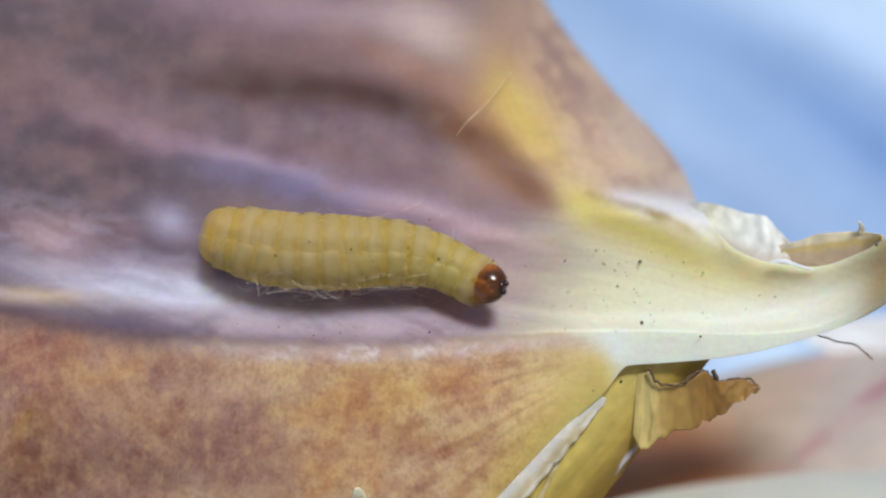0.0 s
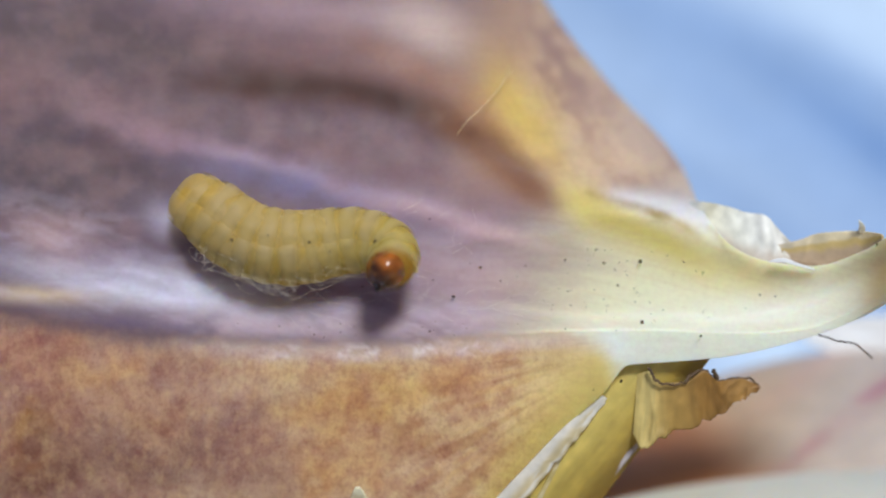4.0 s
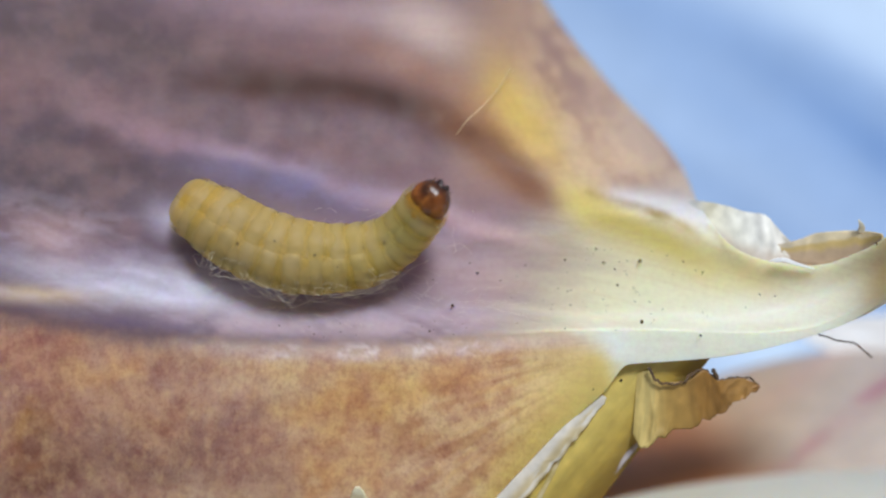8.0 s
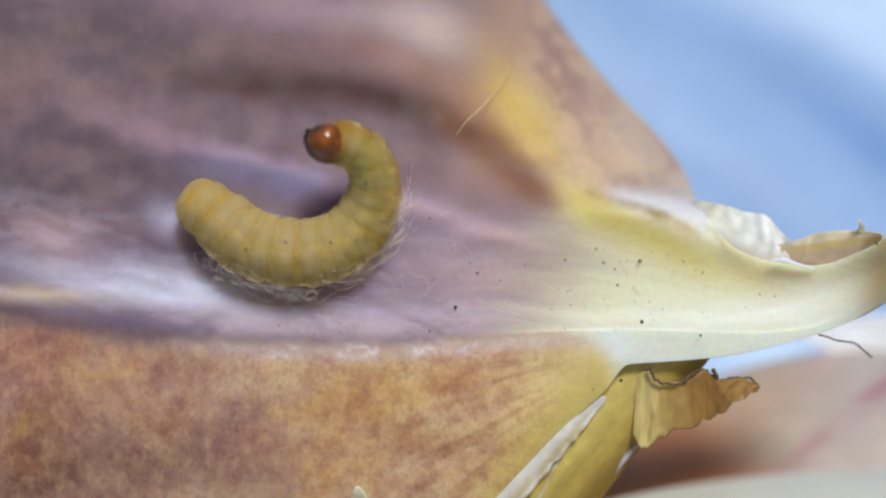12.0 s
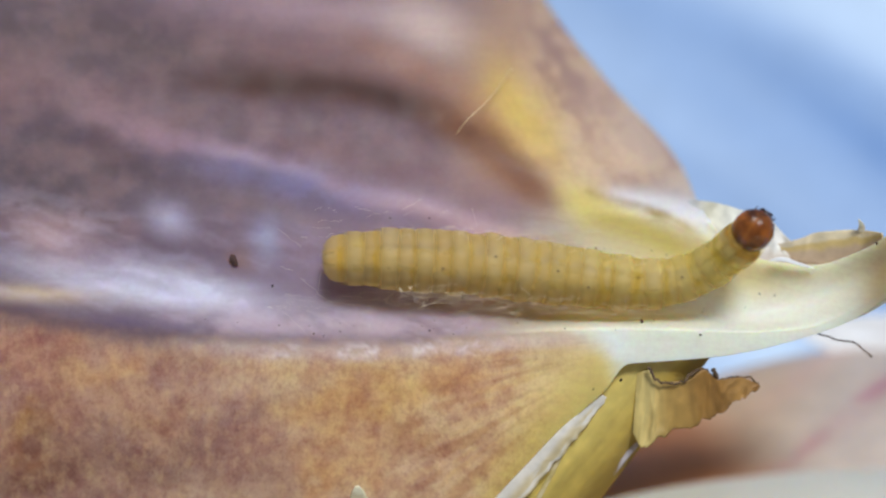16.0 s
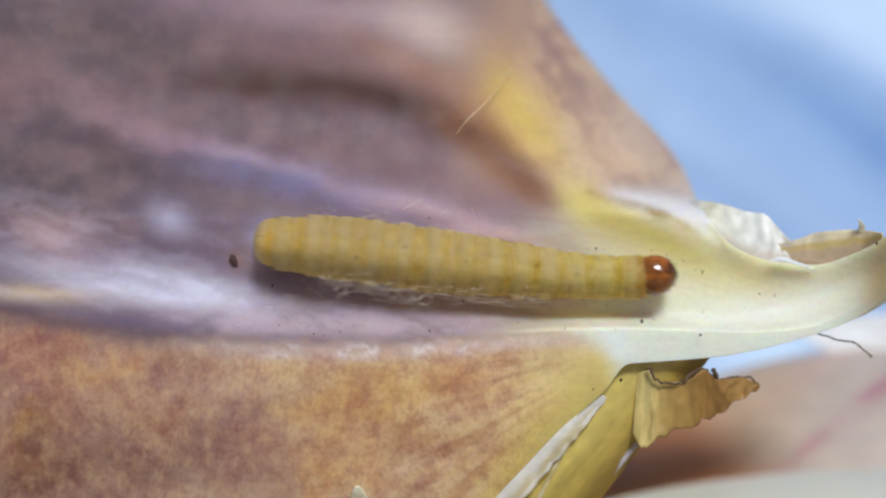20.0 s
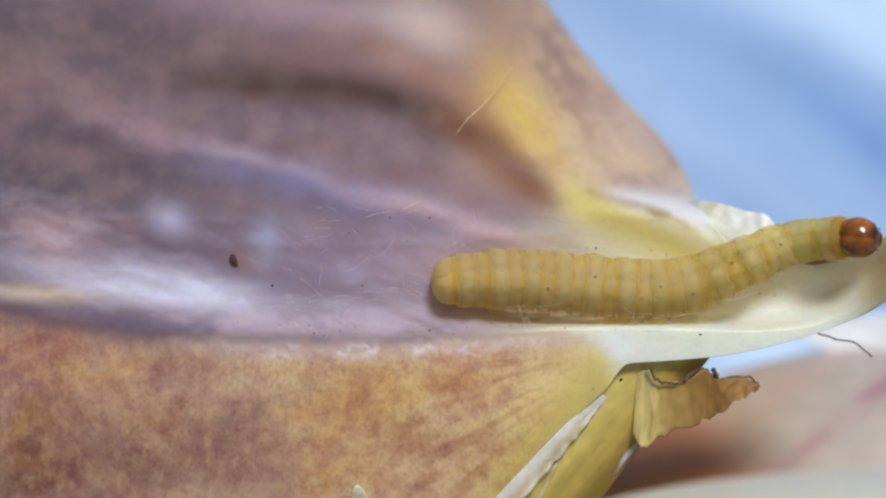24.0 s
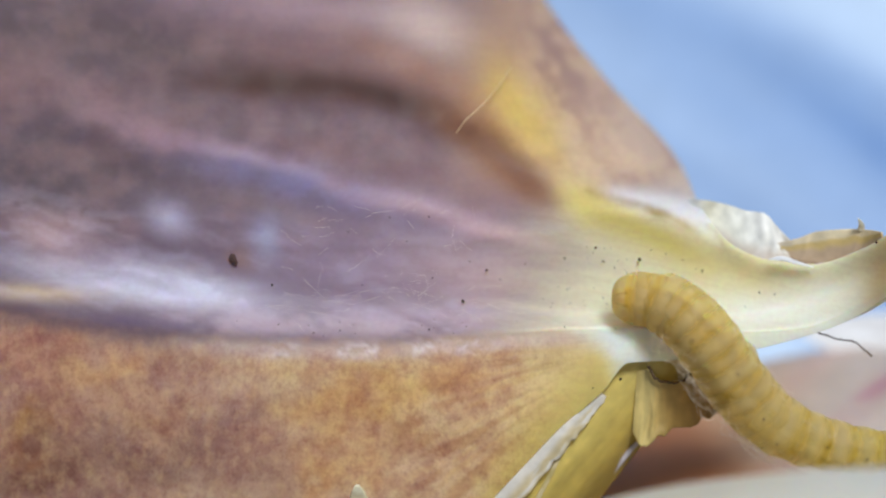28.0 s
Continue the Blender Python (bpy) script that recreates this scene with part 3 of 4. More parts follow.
def flat(rgb):
    return lambda X, Y, T, S: np.ones(X.shape + (3,)) * np.array(srgb(*rgb)) * (0.85 + 0.3 * value_noise(X / 30.0, Y / 30.0))[..., None]


bulb = build_bulb()


def curved(*pts):
    """A centre line through a few stations (x, y)."""
    n = len(pts)
    t = [i / (n - 1) for i in range(n)]
    return curve(t, [p[0] for p in pts]), curve(t, [p[1] for p in pts])


def even(*vals):
    n = len(vals)
    return curve([i / (n - 1) for i in range(n)], vals)


def mottled(a, b, scale=26.0, low=0.42, high=0.62, edge=None):
    def f(X, Y, T, S):
        w = smooth(low, high, value_noise(X / scale + 4, Y / scale + 11))[..., None]
        c = np.array(srgb(*a)) * (1 - w) + np.array(srgb(*b)) * w
        if edge:
            e = (smooth(0.72, 1.0, np.abs(S) + 0.25 * (value_noise(X / 12.0, Y / 12.0) - 0.5)))[..., None]
            c = c * (1 - e) + np.array(srgb(*edge)) * e
        return c
    return f


under(panel("inner_skin", curved((1088, 626), (1150, 620), (1215, 616), (1274, 610)), curved((800, 985), (870, 985), (930, 985), (985, 985)), even(-0.6, -0.52, -0.56, -0.9), even(-1.6, -1.6, -1.9, -2.8),
            blended([(198, 174, 92), (204, 180, 96), (190, 162, 78), (152, 122, 50)], pleats=3.0), M_UNDER, bulge=0.35, folds=0.04, pleats=3.0), bulb, "smooth olive-yellow inner skin")
under(panel("torn_flap", curved((1128, 662), (1150, 656), (1168, 677), (1212, 676), (1246, 656), (1272, 674), (1310, 670), (1343, 681)),
            curved((1122, 770), (1138, 796), (1170, 774), (1226, 753), (1262, 738), (1290, 722), (1320, 702), (1345, 684)), even(-0.45, -0.38, -0.3, -0.3, -0.35, -0.45, -0.65, -0.8), even(-0.7, -0.62, -0.62, -0.66, -0.7, -0.74, -0.8, -0.8),
            blended([(206, 184, 112), (208, 186, 116), (170, 138, 72), (146, 108, 48), (142, 102, 44), (166, 126, 66), (134, 96, 48)], pleats=9.0), M_FLAP, 110, 30, folds=0.10, pleats=9.0, ragged=7.0), bulb, "crumpled tan-brown torn flap with pleats")
# pale flap, its lower part browned by shade put into the colour
under(panel("torn_flap", curved((1220, 356), (1250, 358), (1290, 366), (1322, 376), (1352, 380), (1376, 404), (1400, 428)),
            curved((1196, 400), (1234, 412), (1284, 442), (1324, 464), (1360, 470), (1384, 470), (1400, 468)), even(-2.6, -2.0, -1.7, -1.6, -1.6, -1.5, -1.4), even(-1.9, -1.5, -1.35, -1.3, -1.3, -1.3, -1.3),
            blended([(232, 230, 226), (206, 200, 172), (214, 212, 196), (224, 222, 212), (230, 226, 214), (212, 204, 188)], [(0.55, 0.9, (176, 158, 138))], 6.0, 5.0), M_FLAP, 80, 24, folds=0.10, pleats=6.0, seed=5.0), bulb, "pale crumpled torn skin")
# tan edge, with the shade of its lower part painted in
under(panel("torn_flap", curved((1372, 434), (1415, 424), (1450, 412), (1510, 408), (1540, 410), (1562, 414)), curved((1392, 456), (1430, 474), (1466, 478), (1508, 468), (1542, 452), (1564, 430)), even(-1.4, -1.2, -1.0, -0.7, -0.3, 0.2), even(-1.3, -1.15, -1.0, -0.7, -0.3, 0.2),
            blended([(204, 190, 164), (220, 204, 170), (226, 210, 172), (222, 202, 160), (208, 186, 138)], [(0.18, 0.30, (196, 168, 92)), (0.34, 0.55, (184, 160, 138)), (0.78, 1.0, (120, 90, 64))], 5.0, 9.0), M_FLAP, 80, 24, folds=0.06, pleats=5.0, seed=9.0), bulb, "tan curled torn skin edge")
# no real membrane: a white strip shaped as the lip rim's highlight
under(sheet("membrane", curved((1362, 462), (1384, 460), (1412, 468), (1440, 476)), even(1, 4, 3, 1), even(-0.55, -0.5, -0.5, -0.6), flat((250, 250, 250)), M_WHITE, 24, 6), bulb, "white strip added as the glint on the lip rim")
under(sheet("skin_spike", curved((1524, 412), (1526, 402), (1521, 390)), even(6, 5, 1), even(-0.5, -0.4, -0.2), mottled((250, 246, 232), (236, 226, 200)), M_MEMBRANE, 12, 6), bulb)
under(panel("membrane", curved((1066, 700), (1002, 752), (938, 818), (878, 882), (810, 960)), curved((1074, 706), (1030, 764), (980, 822), (918, 896), (846, 976)), even(-0.30, -0.30, -0.45, -0.65, -1.4), even(-0.45, -0.40, -0.55, -0.75, -1.5),
            lambda X, Y, T, S: tint(np.ones(X.shape + (3,)) * np.array(srgb(246, 242, 232)), 0.8 * smooth(0.45, 0.65, value_noise(S * 4.0, T * 6.0, 3)) * smooth(0.2, 0.7, S), (220, 202, 144)), M_MEMBRANE, 90, 16, ragged=4.0, bulge=0.02), bulb, "thin white membrane along a torn edge")
under(sheet("membrane", curved((1004, 778), (985, 822), (950, 890), (930, 930)), even(1, 4, 4, 5), even(-0.6, -0.7, -0.9, -1.2),
            mottled((226, 212, 168), (206, 190, 130), 20), M_MEMBRANE, 40, 8, crumple=0.04), bulb, "thin white membrane along a torn edge")
under(sheet("membrane", curved((1140, 775), (1105, 812), (1070, 852), (1030, 905)), even(2, 5, 8, 10), even(-1.0, -1.3, -1.8, -2.4),
            mottled((224, 216, 220), (196, 180, 172), 24), M_MEMBRANE, 40, 8, crumple=0.06), bulb, "thin lavender-white membrane")
under(sheet("white_flake", curved((1425, 592), (1475, 596), (1540, 602), (1660, 606)), even(10, 30, 44, 60), even(-13.0, -13.6, -14.2, -15.0),
            flat((240, 240, 240)), M_WHITE, 40, 16, crumple=0.2, seed=2.0), bulb, "bright white papery flake")
under(sheet("skin_shred", curved((632, 862), (634, 880), (640, 905)), even(4, 14, 20), even(0.2, 0.1, 0.0), mottled((232, 222, 186), (206, 190, 150)), M_FLAP, 16, 8, crumple=0.1), bulb)


def strand(name, pts, radius, mat, parent, label="", wobble=0.0, taper=1.0):
    fx, fy = curve(np.linspace(0, 1, len(pts)), [p[0] for p in pts]), curve(np.linspace(0, 1, len(pts)), [p[1] for p in pts])
    fw = curve(np.linspace(0, 1, len(pts)), [p[2] for p in pts])
    t = np.linspace(0, 1, max(10, 6 * len(pts)))
    rnd = random.Random(len(pts) * 31 + int(pts[0][0]))
    line = [at(float(fx(k)) + rnd.uniform(-wobble, wobble), float(fy(k)) + rnd.uniform(-wobble, wobble), float(fw(k))) for k in t]
    v, f = tube_data(line, radius * UNIT, 6, taper)
    return under(mesh_object(name, v, f, mat), parent, label)


strand("charred_edge", [(1147, 652, -.1), (1156, 664, -.1), (1168, 677, -.1), (1190, 681, -.15), (1212, 676, -.2)], 2.8, M_CHAR, bulb, "dark charred edge", 2.5, 0.6)
strand("charred_edge", [(1212, 676, -.2), (1228, 662, -.3), (1246, 655, -.4), (1258, 664, -.5), (1272, 674, -.5), (1300, 670, -.7), (1322, 668, -.8), (1343, 681, -.8)], 3.0, M_CHAR, bulb, "dark charred edge", 2.5, 0.6)
strand("charred_edge", [(1262, 655, -.45), (1266, 662, -.45), (1270, 672, -.45)], 4.5, M_CHAR, bulb, "dark charred edge", 2.0)
strand("flake_edge", [(1440, 588, -.75), (1462, 596, -1.0), (1486, 604, -1.1), (1508, 606, -1.1), (1522, 614, -1.1), (1536, 626, -1.1), (1544, 634, -1.1)], 1.5, M_CHAR, bulb, "grey-brown curled edge", 1.2)
strand("fibre", [(808, 238, -1.3), (826, 214, -1.1), (852, 190, -1.4), (882, 156, -2.2), (906, 122, -3.0)], 1.25, M_HAIR, bulb, "fine pale fibre", 0.0, 0.5)


# hidden cloves that carry the skin
def clove_body(name, centre, axes, turn, mat, colour_fn, parent, label="", upright=False):
    rows, cols = 48, 72
    a = np.linspace(0, math.pi, rows)[:, None]
    b = np.linspace(0, 2 * math.pi, cols, endpoint=False)[None, :]
    point = 1 - 0.35 * np.maximum(0.0, np.cos(a)) ** 2
    flute = 1 + 0.025 * np.cos(5 * b + 1.0)
    p = np.stack([np.cos(a) * axes[0] + 0 * b, np.sin(a) * np.cos(b) * axes[1] * point * flute, np.sin(a) * np.sin(b) * axes[2] * point * flute], -1).reshape(-1, 3) * MM
    if upright:
        m = Matrix.Rotation(radians(turn), 3, "Z") @ Matrix(((0, 1, 0), (0, 0, 1), (1, 0, 0)))
    else:
        m = Matrix.Rotation(radians(turn), 3, OUT) @ Matrix((RIGHT, UP, OUT)).transposed()
    v = p @ np.array(m).T + np.array(centre)
    v[:, 2] = np.maximum(v[:, 2], 0.0004)
    q = v - np.array(CENTRE)
    deep = 1.0 - (q @ np.array(OUT)) / DIST
    c = colour_fn(a + 0 * b, b + 0 * a, (784 + q @ np.array(RIGHT) / UNIT / deep).reshape(rows, cols), (441 - q @ np.array(UP) / UNIT / deep).reshape(rows, cols)).reshape(-1, 3)
    return under(mesh_object(name, v.tolist(), grid_faces(rows, cols, True), mat, colours=c), parent, label)


def striped(a, b, x, y):
    n = value_noise(x / 60.0 + 12, y / 60.0 + 30, 3)
    c = np.ones(a.shape + (3,)) * np.array(srgb(188, 172, 158))
    c = tint(c, 0.45 * smooth(0.45, 0.65, n), (188, 168, 150))
    line = y - (690 + (1568 - x) * 0.72) + 24 * (n - 0.5)
    c = tint(c, 0.85 * np.exp(-(line / 17.0) ** 2) * (0.5 + 0.7 * smooth(0.35, 0.6, n)), (170, 118, 124))
    c = tint(c, 0.55 * np.exp(-((line + 130) / 26.0) ** 2), (204, 164, 160))
    c = tint(c, 0.85 * smooth(1500, 1250, x + 0.35 * (y - 790)), (192, 158, 118))
    # brown left end, with warm light off the yellow skin put in
    c = tint(c, 0.95 * smooth(1370, 1190, x + 0.8 * (790 - y)), (196, 122, 62))
    return c


def cream(a, b, x, y):
    return np.array(srgb(216, 209, 188)) * (0.94 + 0.12 * value_noise(b * 5.0, a * 2.0, 3))[..., None]


clove_body("clove_flesh", at(230, 420, -15.5), (13.5, 7.2, 9.0), 0, M_CLOVE, cream, bulb, "cream clove under the skin")
clove_body("clove_flesh", at(420, 600, -20.0), (10.0, 7.0, 8.0), -8, M_CLOVE, cream, bulb, "cream clove under the skin")


def neighbour(label, centre, axes, turn, colour_fn, upright=False):
    thing = tagged(new("garlic_clove"), label, "garlic clove", "cloves beside the bulb")
    thing.location = (centre[0], centre[1], 0.0)
    clove_body("clove_skin", centre, axes, turn, M_CLOVE, colour_fn, thing, upright=upright)
    return thing


FRONT = Vector((0.0096, -0.0139, 0.0162))
neighbour("pale garlic clove with faint purple stripes", at(1470, 946, -13), (13.6, 6.6, 8.5), 12, striped)
neighbour("plain cream-white garlic clove", FRONT, (15.5, 14.0, 8.5), 0, cream, True)

# ---- table with its pale blue sheet ----
def build_table():
    n = 260
    g = np.linspace(-1, 1, n)
    g = np.sign(g) * np.abs(g) ** 2.0 * 0.30
    X, Y = np.meshgrid(g, g, indexing="ij")
    Z = 0.0010 * (value_noise((0.45 * X + 0.89 * Y) * 90 + 400, (X - Y) * 15 + 400, 2) - 0.9) * np.exp(-np.hypot(X, Y) / 0.15)
    P = np.stack([X, Y, Z], -1).reshape(-1, 3)
    # whitish streaks that run aslant over the blue
    along, across = X - 1.1 * Y, 1.1 * X + Y
    pale = np.interp(across, [-0.1, 0.0, 0.020, 0.032, 0.040, 0.046, 0.053, 0.059, 0.065, 0.078, 0.100, 0.2], [0.5, 0.4, 0.50, 0.66, 0.44, 0.26, 0.26, 0.46, 0.95, 0.85, 0.5, 0.5])
    pale = pale + 0.7 * (value_noise(along / 0.05 + 50, across / 0.005 + 50, 3) - 0.5)
    pale = np.clip(0.5 + 1.25 * (pale - 0.5), 0, 1)[..., None]
    blue = np.array(srgb(98, 132, 182)) * (1 - pale) + np.array(srgb(200, 218, 236)) * pale
    ob = mesh_object("ground", P.tolist(), grid_faces(n, n), M_CLOTH, colours=blue.reshape(-1, 3))
    tagged(ob, "pale blue sheet with soft whitish streaks", "table cover", kind="structure")


build_table()

# ---- frass, bore hole, silk ----
def grain(x, y, r, parent=None, w=None):
    v, f = ellipsoid_data((0, 0, 0), (r * UNIT, r * 0.8 * UNIT, r * 0.7 * UNIT), 6, 8, lambda p: p * (0.85 + 0.3 * noise.noise(p * 2.3 + Vector((x, y, 0)))))
    ob = mesh_object("frass_grain", v, f, M_FRASS)
    h = float(skin_height(x, y)) if w is None else w
    ob.matrix_basis = Matrix.Translation(at(x, y, h + 0.12 + 0.4 * r / 62.72)) @ Euler((x, y, r)).to_matrix().to_4x4()
    return tagged(ob, "tiny dark-brown grain of caterpillar frass on the skin", "frass", "frass grains on the skin")


# ---- the larva ----
RINGS = 26
SPINES = []


def spine(t, head_way, *points):
    """One pose of the body: places on the plan from tail to head with the lift over the skin in mm."""
    SPINES.append((t, head_way, points))


R = (1, 0, 0)
# huddled in the web, head swinging
spine(0.0, (0.55, -0.1, 0.8), (372, 412), (420, 424), (500, 440), (600, 445), (700, 445), (780, 462), (828, 488, .2), (862, 500, .6))
spine(0.5, (0.8, -0.2, 0.5), (374, 405), (430, 425), (510, 442), (600, 447), (700, 445), (780, 458), (838, 488, .2), (872, 512, .6))
spine(1.0, (0.3, 0.5, 0.8), (380, 402), (430, 422), (510, 442), (600, 446), (700, 440), (780, 440), (832, 462, .4), (818, 445, 1.4))
spine(1.5, (-0.5, -0.3, 0.8), (385, 392), (430, 415), (520, 445), (600, 446), (690, 435), (760, 430, .2), (795, 455, .7), (768, 490, 1.5))
spine(2.0, (0.55, 0.4, 0.5), (405, 384), (450, 420), (520, 446), (600, 450), (680, 438), (745, 424), (792, 428, .4), (809, 424, 1.0))
spine(2.5, (0.75, 0.1, 0.65), (385, 395), (440, 420), (520, 446), (600, 450), (690, 435), (760, 410), (800, 392, .3), (833, 382, 1.0))
spine(3.0, (-0.2, 0.6, 0.8), (385, 395), (440, 420), (520, 448), (600, 448), (680, 428), (760, 403), (818, 400, .4), (792, 388, 1.4))
spine(3.5, (-0.9, -0.3, 0.4), (335, 350), (378, 385), (450, 430), (530, 440), (610, 420), (670, 415, .2), (712, 440, .6), (698, 470, 1.1), (656, 466, 1.7))
spine(4.5, (0.3, -0.5, 0.7), (330, 350), (374, 383), (440, 428), (520, 445), (600, 440), (670, 430, .1), (730, 430, .4), (765, 455, 1.0))
spine(5.5, (1, 0.1, 0.2), (330, 350), (370, 382), (430, 425), (510, 450), (590, 457), (670, 445), (740, 425), (810, 398, .2), (882, 378, .5))
spine(6.0, (1, 0, 0.3), (328, 355), (370, 385), (430, 425), (500, 450), (580, 455), (660, 450), (740, 430), (810, 405, .1), (893, 378, .5))
spine(6.5, (0.5, 0.8, 0.3), (326, 355), (370, 382), (430, 425), (510, 455), (590, 460), (660, 448), (720, 422, .1), (756, 392, .4), (785, 345, 1.0))
spine(7.0, (0.8, 0.5, 0.2), (328, 355), (370, 385), (430, 425), (510, 452), (590, 456), (660, 445), (720, 412, .1), (770, 375, .5), (840, 325, 1.2))
spine(7.3, (0.15, 0.9, 0.35), (328, 355), (370, 383), (430, 422), (510, 453), (590, 460), (650, 453), (700, 425, .2), (734, 370, .6), (742, 320, 1.0), (752, 264, 1.5))
spine(7.5, (0.15, 0.95, 0.1), (328, 355), (370, 382), (430, 422), (510, 455), (590, 464), (650, 452), (690, 412, .2), (698, 345, .8), (712, 280, 1.6))
spine(8.0, (0.45, 0.6, 0.6), (328, 355), (370, 383), (430, 420), (510, 452), (590, 458), (650, 450), (702, 425, .3), (760, 357, 1.4))
spine(8.5, (0.0, 0.95, 0.15), (328, 352), (370, 380), (430, 422), (510, 455), (590, 462), (650, 452), (692, 415, .2), (697, 350, .8), (688, 287, 1.5))
spine(9.0, (0.45, 0.8, 0.3), (328, 355), (370, 383), (430, 420), (510, 452), (590, 458), (650, 450), (710, 420, .3), (763, 352, 1.4))
spine(9.5, (1, 0, 0.2), (330, 350), (370, 376), (430, 416), (510, 450), (590, 455), (660, 435), (720, 403, .2), (775, 370, .6), (858, 352, 1.1))
spine(10.0, (0, -1, 0.15), (330, 350), (370, 375), (430, 415), (500, 445), (570, 448), (640, 430), (700, 393, .4), (748, 378, 1.2), (746, 455, 2.0))
spine(10.5, (-0.3, -0.3, 0.9), (335, 350), (375, 375), (430, 420), (500, 450), (560, 450), (620, 428), (680, 380, .6), (722, 332, 1.7), (712, 358, 2.6))
spine(10.8, (-0.1, 0.5, 0.8), (335, 350), (375, 375), (430, 425), (500, 455), (560, 445), (612, 400, .3), (640, 330, 1.0), (648, 260, 1.9), (641, 198, 2.8))
spine(11.0, (1, 0, 0.1), (335, 355), (375, 380), (430, 430), (490, 455), (540, 455), (592, 425), (632, 350, .3), (662, 270, 1.0), (700, 190, 1.9), (742, 122, 2.7), (812, 100, 3.2))
spine(11.3, (0.6, 0.7, 0.2), (335, 352), (375, 378), (430, 428), (500, 458), (560, 452), (612, 405, .2), (650, 330, .6), (690, 255, 1.3), (740, 192, 2.0), (792, 142, 2.7))
spine(11.5, (0.1, 1, 0.1), (335, 352), (375, 376), (430, 425), (500, 455), (560, 450), (615, 410, .2), (642, 340, .6), (628, 260, 1.2), (600, 190, 2.0), (592, 108, 2.8))
spine(12.0, (-1, 0.2, 0.2), (335, 350), (375, 375), (430, 425), (500, 447), (560, 447), (620, 420), (658, 365, .2), (664, 310, .9), (638, 262, 1.6), (580, 255, 2.1))
spine(12.5, (1, 0.1, 0.1), (335, 350), (375, 375), (430, 420), (510, 455), (590, 455), (660, 430), (720, 403, .2), (782, 370, .7))
# first sally along the trough to the lip
spine(13.5, (0.9, -0.3, 0.2), (360, 385), (400, 395), (480, 425), (570, 445), (670, 452), (770, 458), (870, 462), (950, 465), (1010, 470, .4))
spine(14.5, (0.6, -0.5, 0.5), (418, 425), (465, 425), (560, 432), (660, 445), (760, 455), (860, 466), (960, 480), (1060, 495), (1165, 518, .4))
spine(14.7, (0.8, -0.2, 0.5), (412, 398), (470, 402), (560, 416), (660, 430), (760, 444), (860, 457), (960, 470), (1060, 484), (1150, 499), (1234, 510, .3))
spine(15.0, (0.1, -1, 0.2), (512, 440), (560, 443), (650, 452), (750, 460), (850, 470), (950, 482), (1050, 495), (1150, 515), (1210, 525, .3), (1235, 575, 1.0))
spine(15.5, (1, 0.1, 0.3), (515, 448), (560, 453), (660, 455), (760, 460), (860, 470), (960, 480), (1080, 490), (1160, 492), (1225, 492, .4))
spine(16.0, (0.5, 0.8, 0.2), (578, 460), (640, 458), (740, 462), (850, 470), (950, 482), (1050, 495), (1150, 505), (1230, 490, .2), (1290, 450, .5), (1332, 410, .9))
spine(16.5, (0.8, -0.3, -0.4), (712, 482), (770, 480), (860, 477), (960, 482), (1060, 492), (1140, 507), (1220, 490), (1290, 450, .3), (1350, 412, .6), (1412, 402, .8))
spine(17.0, (0.95, -0.2, 0.2), (740, 478), (800, 482), (900, 482), (1000, 488), (1080, 500), (1160, 507), (1240, 490), (1320, 455), (1390, 425, .2), (1478, 412, .4))
spine(17.3, (0.15, -0.95, 0.2), (735, 484), (800, 485), (900, 483), (1000, 490), (1100, 499), (1190, 502), (1270, 500), (1335, 508, .1), (1376, 540, .4), (1392, 580, .8))
spine(17.5, (0.2, -0.9, -0.2), (737, 490), (800, 490), (900, 488), (1000, 494), (1100, 507), (1190, 530), (1262, 580, .1), (1300, 640, .6), (1322, 685, .6))
spine(18.0, (0.5, -0.6, -0.6), (735, 480), (800, 482), (900, 484), (1000, 492), (1080, 502), (1160, 502), (1230, 470, .2), (1300, 420, .6), (1360, 378, 1.1), (1415, 362, 1.4), (1448, 388, 1.1))
spine(18.5, (0.9, -0.05, 0.1), (735, 480), (800, 484), (900, 484), (1000, 492), (1100, 502), (1190, 502), (1280, 467, .1), (1360, 420, .4), (1420, 390, .8), (1485, 378, 1.0))
spine(19.0, (1, -0.05, 0.15), (732, 480), (800, 482), (900, 484), (1000, 490), (1080, 502), (1160, 507), (1240, 490), (1320, 455), (1400, 422, .2), (1488, 412, .4))
spine(19.5, (0.9, -0.3, -0.2), (732, 485), (800, 490), (900, 488), (1000, 493), (1100, 507), (1200, 522), (1290, 545), (1378, 563, .2))
spine(20.0, R, (460, 428), (520, 434), (620, 442), (720, 456), (820, 468), (920, 480), (1020, 490), (1100, 492), (1158, 488, .2))
spine(20.5, (0.9, 0.3, 0.3), (350, 440), (400, 440), (500, 452), (600, 460), (700, 465), (800, 475), (900, 475), (970, 460), (1024, 445, .4))
spine(21.0, (1, 0.0, 0.1), (318, 405), (360, 405), (430, 428), (520, 450), (620, 456), (720, 462), (820, 466), (890, 463), (970, 450, .2))
spine(21.5, (1, -0.1, 0.2), (362, 422), (410, 425), (500, 440), (600, 448), (700, 456), (800, 467), (900, 478), (1000, 478), (1080, 477, .3))
# second sally, then over the lip
spine(22.5, (1, 0.2, 0.2), (560, 462), (620, 462), (720, 468), (820, 475), (920, 483), (1020, 495), (1120, 505), (1210, 495, .1), (1290, 462, .4))
spine(23.5, (0.4, -0.9, -0.3), (775, 500), (840, 498), (940, 497), (1040, 508), (1140, 515), (1220, 490), (1280, 447, .3), (1340, 415, .8), (1398, 415, 1.0), (1435, 448, .7))
